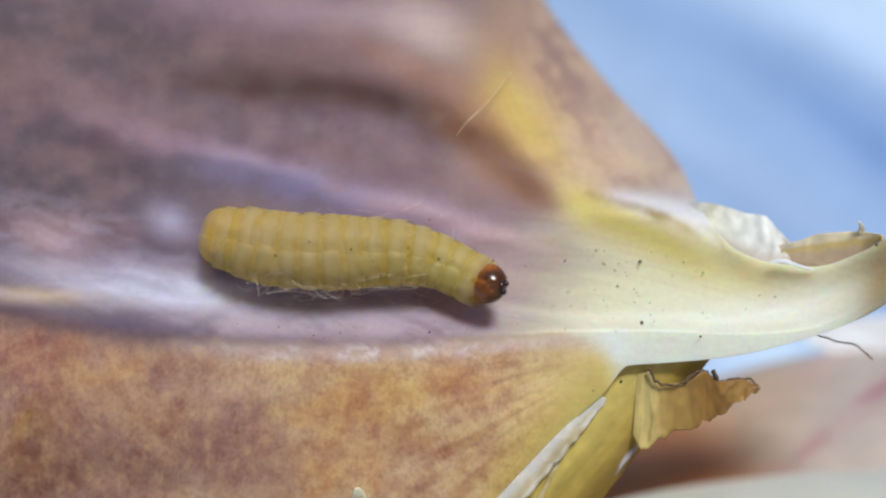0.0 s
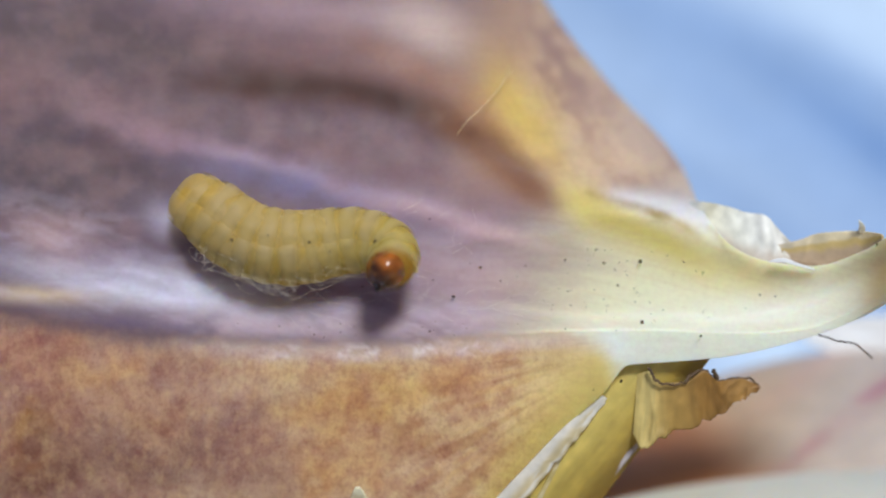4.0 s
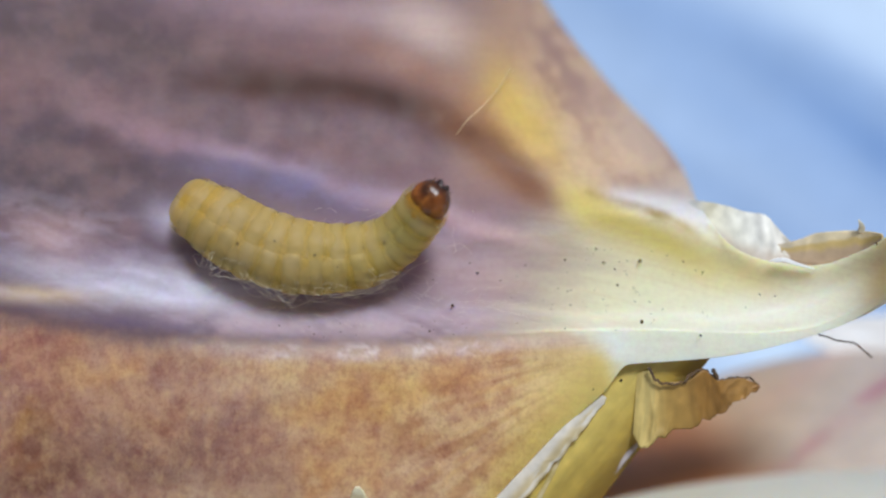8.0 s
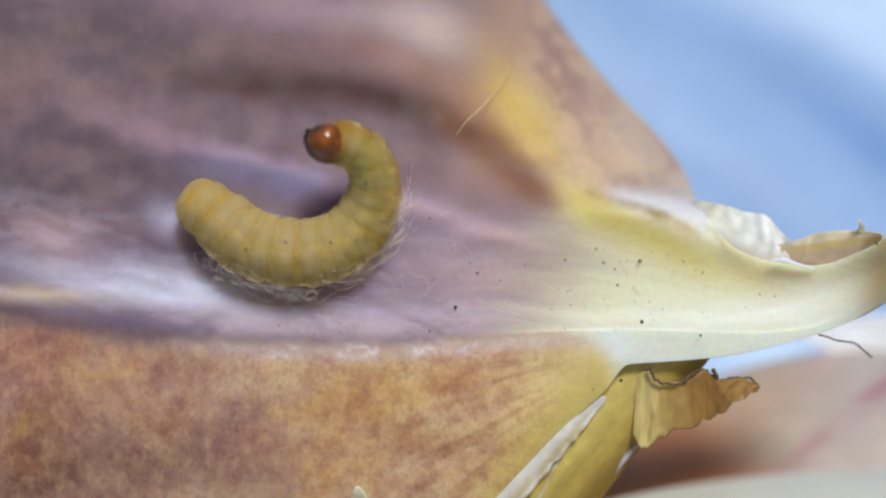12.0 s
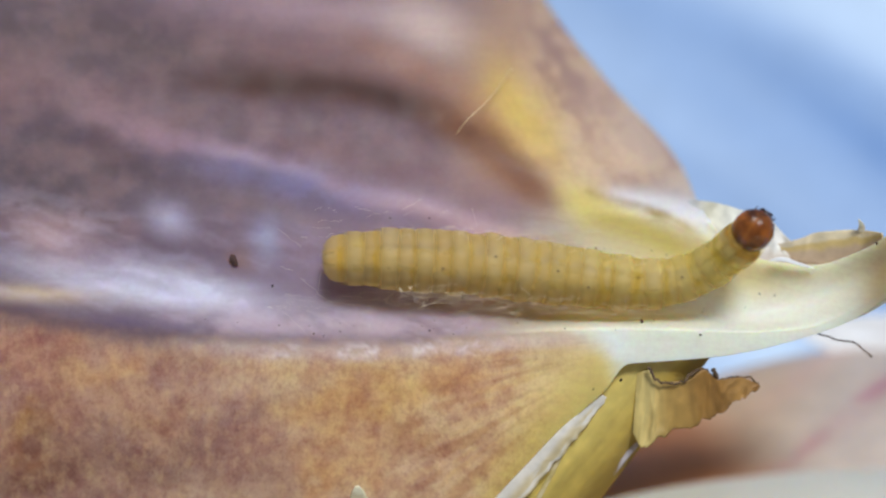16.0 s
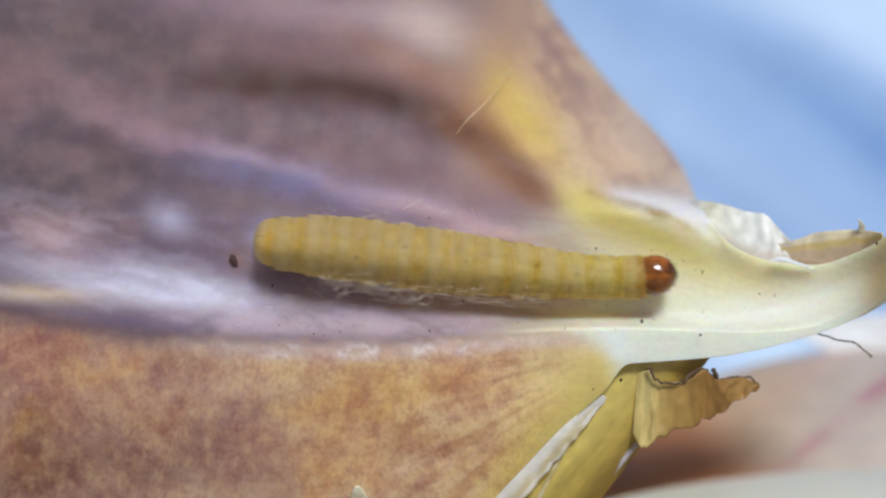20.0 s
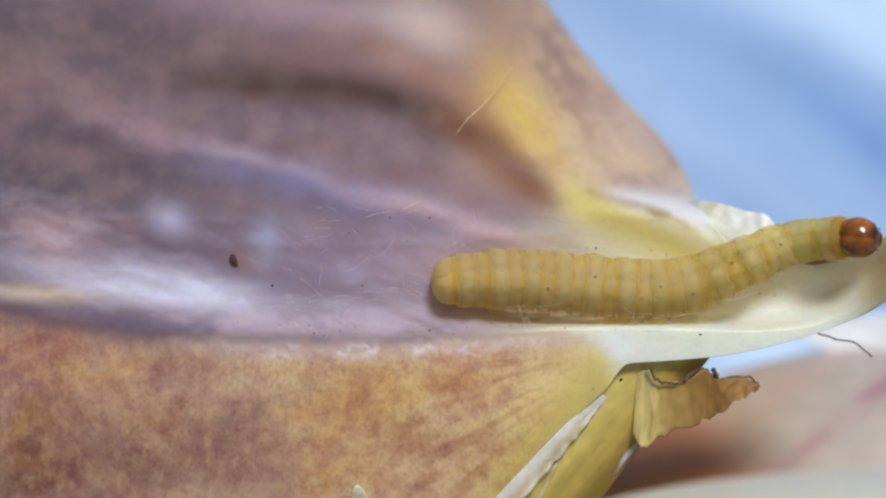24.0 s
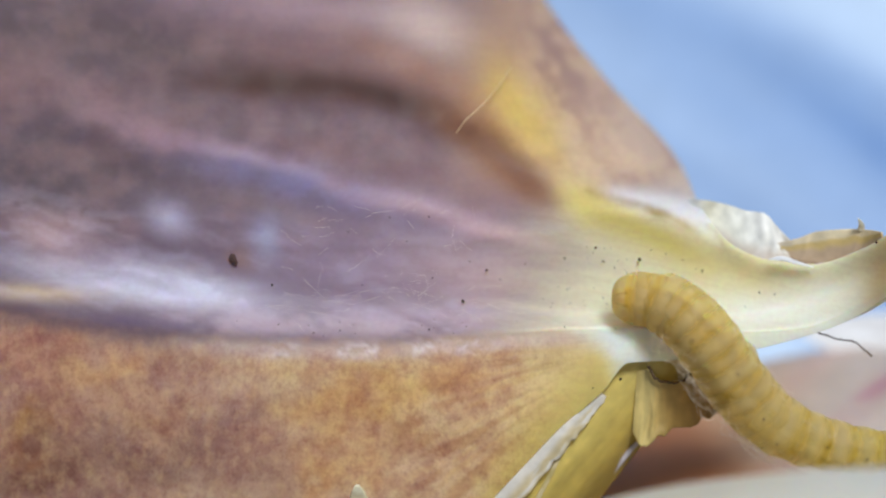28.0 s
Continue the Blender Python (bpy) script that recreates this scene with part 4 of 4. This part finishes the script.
spine(24.0, (1, -0.1, 0.2), (772, 500), (820, 498), (900, 496), (1000, 504), (1080, 512), (1160, 516), (1240, 500), (1320, 466), (1400, 430, .2), (1517, 422, .4))
spine(24.3, (0.75, -0.5, 0.1), (772, 500), (830, 497), (930, 496), (1030, 503), (1130, 507), (1210, 503), (1290, 522), (1370, 566, .1), (1430, 610, .3), (1484, 632, .4))
spine(24.5, (1, -0.2, 0), (772, 500), (830, 498), (930, 496), (1030, 503), (1130, 516), (1220, 536), (1320, 565), (1420, 608, .2), (1522, 645, .5))
spine(25.0, R, (772, 500), (830, 497), (900, 494), (1000, 503), (1080, 511), (1160, 516), (1240, 497), (1320, 462, .1), (1400, 424, .4), (1480, 400, .6), (1578, 380, .8))
spine(25.5, (0.3, -0.9, -0.3), (882, 520), (930, 515), (1030, 510), (1130, 515), (1220, 513), (1290, 480, .2), (1360, 420, .7), (1420, 368, 1.2), (1478, 345, 1.5), (1506, 385, 1.2))
spine(25.8, (0.9, 0.0, 0.0), (868, 510), (920, 502), (1020, 499), (1120, 506), (1220, 516), (1310, 505), (1390, 458, .2), (1450, 408, .6), (1518, 372, .9))
spine(26.0, (0.7, 0.5, -0.4), (790, 500), (850, 498), (950, 500), (1050, 507), (1140, 520), (1220, 535), (1300, 574), (1355, 616, .4), (1402, 645, .5), (1440, 659, .2))
spine(26.2, (0.3, -0.6, -0.7), (892, 512), (950, 507), (1050, 506), (1140, 512), (1220, 535), (1290, 582, .2), (1345, 635, .5), (1378, 670, .4), (1392, 690, -.2))
spine(26.4, (0.4, -0.9, -0.2), (985, 516), (1040, 505), (1120, 501), (1200, 514), (1270, 546, .1), (1335, 606, .2), (1385, 672, .2), (1426, 732, .1), (1460, 785, 0))
spine(26.5, (-0.2, -1, 0.1), (985, 522), (1040, 516), (1130, 512), (1210, 527), (1275, 570, .2), (1310, 640, .3), (1315, 720, .2), (1300, 800, 0), (1275, 880, 0))
spine(26.8, (-0.9, -0.4, 0), (1090, 535), (1130, 530), (1190, 525), (1248, 552, .1), (1275, 620, .2), (1268, 700, .2), (1222, 765, .1), (1150, 815, 0), (1080, 850, 0))
spine(27.0, (0.3, -0.9, 0), (1092, 533), (1130, 530), (1190, 528), (1242, 558, .1), (1266, 620, .2), (1285, 700, .2), (1312, 770, .1), (1335, 840, 0), (1365, 920, 0))
spine(27.5, (0.6, -0.8, 0), (1094, 540), (1140, 527), (1200, 522), (1258, 552, .1), (1308, 620, .2), (1360, 700, .2), (1408, 775, .1), (1455, 850, 0), (1500, 930, 0))
spine(28.0, R, (1096, 535), (1140, 530), (1190, 545), (1242, 592, .1), (1286, 655, .2), (1335, 720, .2), (1400, 770, .2), (1480, 793, .1), (1560, 805, 0), (1660, 810, 0))


def ring_radius(i):
    """Half width in mm of a ring when the body is stretched; the first ring of each segment is a little fuller."""
    f = i / (RINGS - 1)
    r = 1.0 - 0.26 * (1.0 - f / 0.22) ** 2 if f < 0.22 else 1.0
    return 0.90 * ((1.012 if i % 2 else 0.972) if i < 16 else (1.03 if i % 2 else 0.955)) * (1 + 0.012 * math.sin(i * 2.3)) * r * (1 - 0.34 * float(smooth(0.42, 1.0, f)))


def swelling(run):
    """Share by which a body drawn in to that length, in mm, is wider."""
    return 0.02 + 0.18 * float(smooth(10.0, 7.8, run))


def resting_height(x, y, r=54.0):
    """Height of a round body's axis that touches the skin below it."""
    x = min(x, 1560)
    dy = np.linspace(-0.95 * r, 0.95 * r, 15)
    lo, hi = float(upper_edge(x)), float(lower_edge(x))
    ok = (y + dy > lo + 8) & (y + dy < hi - 4)
    if not ok.any():
        return 0.2
    arc = np.sqrt(r * r - dy * dy) / 62.72
    return max(float(np.max((skin_height(x + dy * 0, y + dy) + arc)[ok])) - 0.08, -1.5 if y < hi else 0.2)


def spine_frames(head_way, points):
    """Poses of the rings and the head for one pose of the body."""
    ctrl = []
    for p in points:
        x, y = p[0], p[1]
        lift = p[2] if len(p) > 2 else 0.0
        ctrl.append(np.array(at(x, y, resting_height(x, y) + lift)))
    # a dense smooth line through the places
    line = []
    n = len(ctrl)
    for i in range(n - 1):
        p0, p1, p2, p3 = ctrl[max(i - 1, 0)], ctrl[i], ctrl[i + 1], ctrl[min(i + 2, n - 1)]
        for s in np.linspace(0, 1, 24, endpoint=False):
            line.append(0.5 * (2 * p1 + (p2 - p0) * s + (2 * p0 - 5 * p1 + 4 * p2 - p3) * s ** 2 + (3 * p1 - p0 - 3 * p2 + p3) * s ** 3))
    line.append(ctrl[-1])
    line = np.array(line)
    run = np.concatenate([[0], np.cumsum(np.linalg.norm(np.diff(line, axis=0), axis=1))])
    where = np.linspace(0.028, 0.945, RINGS) * run[-1]
    pts = np.stack([np.interp(where, run, line[:, k]) for k in range(3)], 1)
    for _ in range(2):
        pts[1:-1] = 0.25 * pts[:-2] + 0.5 * pts[1:-1] + 0.25 * pts[2:]
    up = OUT.copy()
    out = []
    for i in range(RINGS):
        d = Vector(pts[min(i + 1, RINGS - 1)] - pts[max(i - 1, 0)]).normalized()
        up = (up - d * up.dot(d)).normalized()
        side = up.cross(d)
        m = Matrix((d, side, up)).transposed().to_4x4()
        m.translation = Vector(pts[i])
        out.append(m)
    d = (RIGHT * head_way[0] + UP * head_way[1] + OUT * head_way[2]).normalized()
    u = up - d * up.dot(d)
    u = (u if u.length > 0.2 else OUT - d * OUT.dot(d)).normalized()
    m = Matrix((d, u.cross(d), u)).transposed().to_4x4()
    m.translation = Vector(ctrl[-1])
    return out, m, run[-1] / MM


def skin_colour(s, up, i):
    """Colour and clearness of the skin: cream on the back; yellow furrows and amber belly painted as light through the
    body.
    """
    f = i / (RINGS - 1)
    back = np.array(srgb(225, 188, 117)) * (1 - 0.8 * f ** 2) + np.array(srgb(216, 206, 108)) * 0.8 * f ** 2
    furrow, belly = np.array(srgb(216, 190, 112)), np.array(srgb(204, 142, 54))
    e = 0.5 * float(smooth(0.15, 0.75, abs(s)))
    # amber painted on the flank and belly turned away from the light
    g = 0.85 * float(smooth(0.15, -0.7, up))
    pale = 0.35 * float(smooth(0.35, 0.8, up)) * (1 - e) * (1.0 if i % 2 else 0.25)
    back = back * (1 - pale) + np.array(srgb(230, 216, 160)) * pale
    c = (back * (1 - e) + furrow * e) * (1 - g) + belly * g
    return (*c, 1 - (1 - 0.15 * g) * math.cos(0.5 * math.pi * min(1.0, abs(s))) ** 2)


def skin_data(r, half, side, i, rows=15, cols=25):
    """One side of a bulging band of skin round the x axis; the two sides overlap along the back and the belly."""
    verts, cols4 = [], []
    tail = i == 0
    for q in range(rows):
        s = -1.0 + 2.0 * q / (rows - 1)
        if tail and s < 0:
            a = -s * math.pi / 2
            x, k = -0.95 * half * math.sin(a), max(0.02, math.cos(a) ** 0.7)
        else:
            x, k = half * s, 1 - 0.11 * abs(s) ** 1.8
        for j in range(cols):
            b = radians(-120 + 240 * j / (cols - 1))
            fold = 1 + 0.016 * math.sin(3 * b + i * 2.1 + side) + 0.012 * math.sin(7 * b + i * 5.3) + 0.010 * math.sin(5 * b + 4 * s + i * 3.7)
            y, z = r * k * fold * math.cos(b), r * 0.98 * k * fold * math.sin(b)
            verts.append(Vector((x, side * y, z)))
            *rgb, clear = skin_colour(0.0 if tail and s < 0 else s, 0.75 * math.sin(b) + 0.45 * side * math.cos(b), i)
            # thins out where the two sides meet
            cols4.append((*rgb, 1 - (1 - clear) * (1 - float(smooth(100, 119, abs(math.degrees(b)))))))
    return verts, grid_faces(rows, cols), np.array(cols4)


def build_larva():
    larva = tagged(new("larva"), "plump pale yellow moth caterpillar with a glossy amber-brown head", "caterpillar")
    rings, skins = [], []
    for i in range(RINGS):
        r = ring_radius(i) * MM
        # dim gut seen through the clear skin
        lump = lambda q, i=i: q * (1 + 0.05 * noise.noise(q * 2.2 + Vector((i * 3.7, 0, 0))))
        v, f = ellipsoid_data((0.0 if i else 0.10 * MM, 0, 0), (0.40 * MM, r * 0.42, r * 0.42), 10, 16, lump)
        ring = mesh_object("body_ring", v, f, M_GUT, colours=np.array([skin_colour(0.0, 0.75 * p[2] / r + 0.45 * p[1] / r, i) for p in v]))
        ring.parent = larva
        rings.append(ring)
        for side in (-1, 1):
            v, f, c = skin_data(r, 0.50 * MM, side, i)
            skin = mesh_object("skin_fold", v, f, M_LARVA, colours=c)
            skin.parent = ring
            skins.append((skin, side * r))
    def domes(p):
        # two lobes with a shallow seam between them
        seam = math.exp(-(p[1] / 0.09) ** 2) * max(0.0, p[2] + 0.3) * 0.05
        return p * (1 - seam) + Vector((0, 0.04 * p[1], 0))

    hv, hf = ellipsoid_data((0.02 * MM, 0, 0), (0.61 * MM, 0.55 * MM, 0.52 * MM), 24, 40, domes)
    cols = []
    for p in hv:
        k = float(smooth(0.20, 0.58, p[0] / MM + 0.08 * math.sin(9 * p[1] / MM)))
        c = np.array(srgb(128, 72, 20)) * (1 - k) + np.array(srgb(74, 42, 22)) * k
        # pale seam from the crown to a triangle over the mouth
        w = math.exp(-((abs(p[1]) / MM - 0.30 * float(smooth(0.42, 0.62, p[0] / MM))) / 0.035) ** 2) * float(smooth(-0.25, 0.1, p[2] / MM))
        cols.append(c * (1 - 0.3 * w) + np.array(srgb(186, 120, 46)) * 0.3 * w)
    head = mesh_object("head", hv, hf, M_HEAD, colours=np.array(cols))
    head.parent = larva
    tagged(head, "glossy amber-brown head with dark mouthparts")

    def piece(name, data, mat, parent, label=""):
        ob = mesh_object(name, *data, mat)
        ob.parent = parent
        return tagged(ob, label) if label else ob

    def on_head(y, z, out=1.0):
        # point on the front of the head, y and z as shares of its half axes
        return Vector((0.02 + 0.61 * out * math.sqrt(max(0.0, 1 - y * y - z * z)), 0.56 * y * out, 0.52 * z * out)) * MM

    for s in (-1, 1):
        c = on_head(0.22 * s, -0.36, 0.98)
        piece("mandible", ellipsoid_data(c, (0.12 * MM, 0.10 * MM, 0.10 * MM), 8, 12), M_MOUTH, head)
        a = on_head(0.50 * s, -0.22, 0.97)
        piece("antenna", tube_data([a, a + Vector((0.06, 0.02 * s, -0.01)) * MM, a + Vector((0.12, 0.03 * s, -0.03)) * MM], 0.026 * MM, 6, 0.5), M_MOUTH, head)
        for k in range(3):
            piece("ocellus", ellipsoid_data(on_head((0.66 + 0.06 * k) * s, -0.20 + 0.16 * k), (0.028 * MM,) * 3, 6, 8), M_MOUTH, head)
    piece("clypeus", ellipsoid_data(on_head(0, -0.12, 0.96), (0.08 * MM, 0.17 * MM, 0.10 * MM), 8, 14), M_MOUTH, head)
    # amber neck shield
    r = ring_radius(RINGS - 1) * MM
    v, f = ellipsoid_data((0.14 * MM, 0, 0.0), (0.46 * MM, r * 0.99, r * 0.99), 14, 28)
    shield = mesh_object("neck_shield", v, f, M_SHIELD, colours=np.array([(*srgb(184, 138, 48), 0.0)] * len(v)))
    shield.parent = rings[-1]
    tagged(shield, "amber plate behind the head")
    # legs
    for i, length in ((24, 0.20), (22, 0.22), (20, 0.22)):
        r = ring_radius(i)
        for s in (-1, 1):
            pts = [Vector((0.0, 0.45 * s * r, -0.80 * r)) * MM, Vector((0.06, 0.50 * s * r, -0.80 * r - 0.6 * length)) * MM, Vector((0.16, 0.46 * s * r, -0.80 * r - length)) * MM]
            piece("leg", tube_data(pts, 0.13 * MM, 8, 0.4), M_LEG, rings[i])
    for i in (1, 8, 10, 12, 14):
        r = ring_radius(i)
        for s in (-1, 1):
            piece("proleg", ellipsoid_data((0, 0.45 * s * r * MM, -0.88 * r * MM), (0.26 * MM, 0.24 * MM, 0.20 * MM), 8, 12), M_LEG, rings[i])
    # grains that stick to the back
    for i, side, lift in ((9, 0.30, 0.95), (13, 0.10, 0.99), (15, -0.30, 0.95), (18, 0.25, 0.96), (6, -0.2, 0.98), (21, 0.1, 0.99)):
        r = ring_radius(i) * MM
        piece("frass_speck", ellipsoid_data((0, side * r, lift * r), (0.036 * MM, 0.03 * MM, 0.03 * MM), 6, 8), M_FRASS, rings[i])
    # loose silk that the body drags along
    rnd = random.Random(23)
    for i in range(3, 19):
        r = ring_radius(i)
        chunks = []
        for k in range(12 if i in (4, 5, 6, 14, 15) else 8):
            low = k > 1
            b = rnd.uniform(2.5, 3.7) if low else rnd.uniform(-0.05, 0.8)
            x, turn = rnd.uniform(-0.3, 0.3), rnd.uniform(-0.5, 0.5)
            step, pts = rnd.uniform(0.04, 0.10) if low else rnd.uniform(0.04, 0.07), []
            n, away = rnd.randint(16, 34) if low else rnd.randint(9, 16), rnd.uniform(0.04, (0.60 if i < 10 else 0.32) if low else 0.16)
            for q in range(n):
                b += 0.6 * step * math.sin(turn)
                x += step * math.cos(turn)
                turn = 0.80 * turn + rnd.gauss(0.0, 0.72)
                lift = r * (1.02 + away * math.sin(math.pi * q / (n - 1)))
                pts.append(Vector((x, lift * math.cos(b), lift * 0.97 * math.sin(b))) * MM)
            chunks.append(tube_data(pts, (rnd.uniform(0.14, 0.27) if low else rnd.uniform(0.13, 0.22)) * UNIT, 4))
        piece("silk_wisp", merge(chunks), M_SILK, rings[i])
    return larva, rings, skins, head


larva, rings, skins, head = build_larva()

# ---- small things last ----
for x, y, r in ((1136, 570, 6), (1093, 505, 4), (1122, 510, 2.5), (1127, 517, 2.5), (1055, 441, 3.5), (1068, 465, 3.5),
                (1088, 477, 3), (1133, 462, 6), (1210, 463, 3), (1244, 482, 3.5), (1345, 521, 3), (1372, 524, 3.5), (1099, 674, 6), (1000, 460, 3.5),
                (760, 586, 3.5), (482, 507, 4), (641, 507, 3), (617, 413, 2.5), (690, 387, 3), (760, 387, 3), (832, 466, 2.5), (886, 497, 2.5), (766, 495, 2.5),
                (1010, 540, 2.5), (962, 531, 2), (1240, 594, 4), (1150, 535, 2.5), (1244, 553, 2)):
    grain(x, y, 0.78 * r)
for x, y, r in ((1068, 530, 2), (1075, 541, 2), (1152, 556, 2), (1090, 585, 2), (1000, 582, 2.5), (555, 592, 3), (602, 588, 2.5), (905, 528, 2), (1005, 515, 2.5),
                (1552, 432, 4), (1180, 452, 2), (1110, 462, 2), (1320, 545, 2), (1050, 690, 2.5), (720, 430, 2), (930, 470, 2)):
    grain(x, y, 0.8 * r)
pushed = [(grain(820, 536, 4.7), 4.7, ((0, 812, 514), (2, 811, 512), (3.5, 803, 520), (6, 801, 540), (9, 801, 542), (10, 807, 545), (12.5, 806, 542), (16, 820, 528), (20, 820, 536), (28, 820, 536))),
          (grain(862, 481, 3.4), 3.4, ((0, 872, 460), (2, 869, 462), (3.5, 852, 470), (7, 846, 483), (10, 843, 484), (12.5, 846, 483), (17, 862, 481), (28, 862, 481)))]
dust = random.Random(5)
for k in range(34):
    grain(dust.gauss(1070, 80), dust.uniform(440, 575), dust.uniform(0.9, 1.7))
for k in range(16):
    x = dust.uniform(330, 930)
    grain(x, float(crest(x)) - dust.uniform(4, 34), dust.uniform(0.9, 1.8))


def build_hole():
    h = float(skin_height(413, 461))
    v, f = ellipsoid_data((0, 0, 0), (8 * UNIT, 12 * UNIT, 4 * UNIT), 14, 20, lambda p: p * (0.75 + 0.5 * noise.noise(p * 1.6 + Vector((3, 1, 0)))))
    ob = mesh_object("bore_plug", v, f, M_PLUG)
    ob.matrix_basis = Matrix.Translation(at(413, 461, h + 0.10)) @ Matrix((RIGHT, UP, OUT)).transposed().to_4x4() @ pose(0, 0, 0, 0, 0, 25)
    tagged(ob, "dark brown plug in a bore hole in the skin", "bore hole")


build_hole()


def build_web():
    """Fine silk strands spun over the trough."""
    rnd = random.Random(11)
    chunks = []

    def thread(x, y, length, turn, lift, thick):
        pts = []
        n = max(6, int(length / 5))
        a = turn
        for i in range(n):
            h = float(skin_height(x, y))
            pts.append(at(x, y, h + 0.13 + lift * math.sin(math.pi * i / (n - 1))))
            a = turn + 0.75 * (a - turn) + rnd.gauss(0, 0.24)
            x += math.cos(a) * length / n
            y += math.sin(a) * length / n
        chunks.append(tube_data(pts, thick * UNIT, 4))

    for k in range(26):
        x = rnd.uniform(450, 940)
        thread(x, rnd.gauss(536 + 0.02 * (x - 440), 10), rnd.uniform(40, 150), rnd.gauss(0.03, 0.16), rnd.uniform(0.02, 0.1), rnd.uniform(0.05, 0.09))
    for k in range(6):
        thread(rnd.gauss(490, 12), rnd.gauss(530, 7), rnd.uniform(14, 40), rnd.uniform(-0.6, 0.8), 0.3, rnd.uniform(0.08, 0.14))
    for k in range(8):
        thread(rnd.uniform(705, 760), rnd.uniform(468, 515), rnd.uniform(20, 55), rnd.gauss(0.6, 0.6), 0.1, rnd.uniform(0.05, 0.1))
    for k in range(36):
        thread(rnd.uniform(480, 840), rnd.uniform(365, 545), rnd.uniform(15, 60), rnd.gauss(0.1, 0.5), rnd.uniform(0.0, 0.12), rnd.uniform(0.09, 0.15))
    v, f = merge(chunks)
    ob = mesh_object("silk_web", v, f, M_SILK)
    tagged(ob, "fine white silk strands spun over the trough", "silk web", kind="stuff")


build_web()


def motions():
    rows_l, rows_r, rows_h, rows_s = [], [[] for _ in rings], [], [[] for _ in skins]
    for t, way, points in SPINES:
        frames, hm, run = spine_frames(way, points)
        base = Matrix.Translation(frames[RINGS // 2].translation)
        inv = base.inverted()
        rows_l.append((t, base))
        for k, m in enumerate(frames):
            rows_r[k].append((t, inv @ m))
        rows_h.append((t, inv @ hm))
        for k, (skin, reach) in enumerate(skins):
            rows_s[k].append((t, pose(0, swelling(run) * reach, 0)))
    for ob, r, stops in pushed:
        turn = Euler((ob.matrix_basis.to_euler())).to_matrix().to_4x4()
        walk(ob, [(t, Matrix.Translation(at(x, y, float(skin_height(x, y)) + 0.12 + 0.4 * r / 62.72)) @ turn) for t, x, y in stops])
    walk(larva, rows_l)
    for ring, rows in zip(rings, rows_r):
        walk(ring, rows)
    walk(head, rows_h)
    for (skin, _), rows in zip(skins, rows_s):
        walk(skin, rows)


motions()
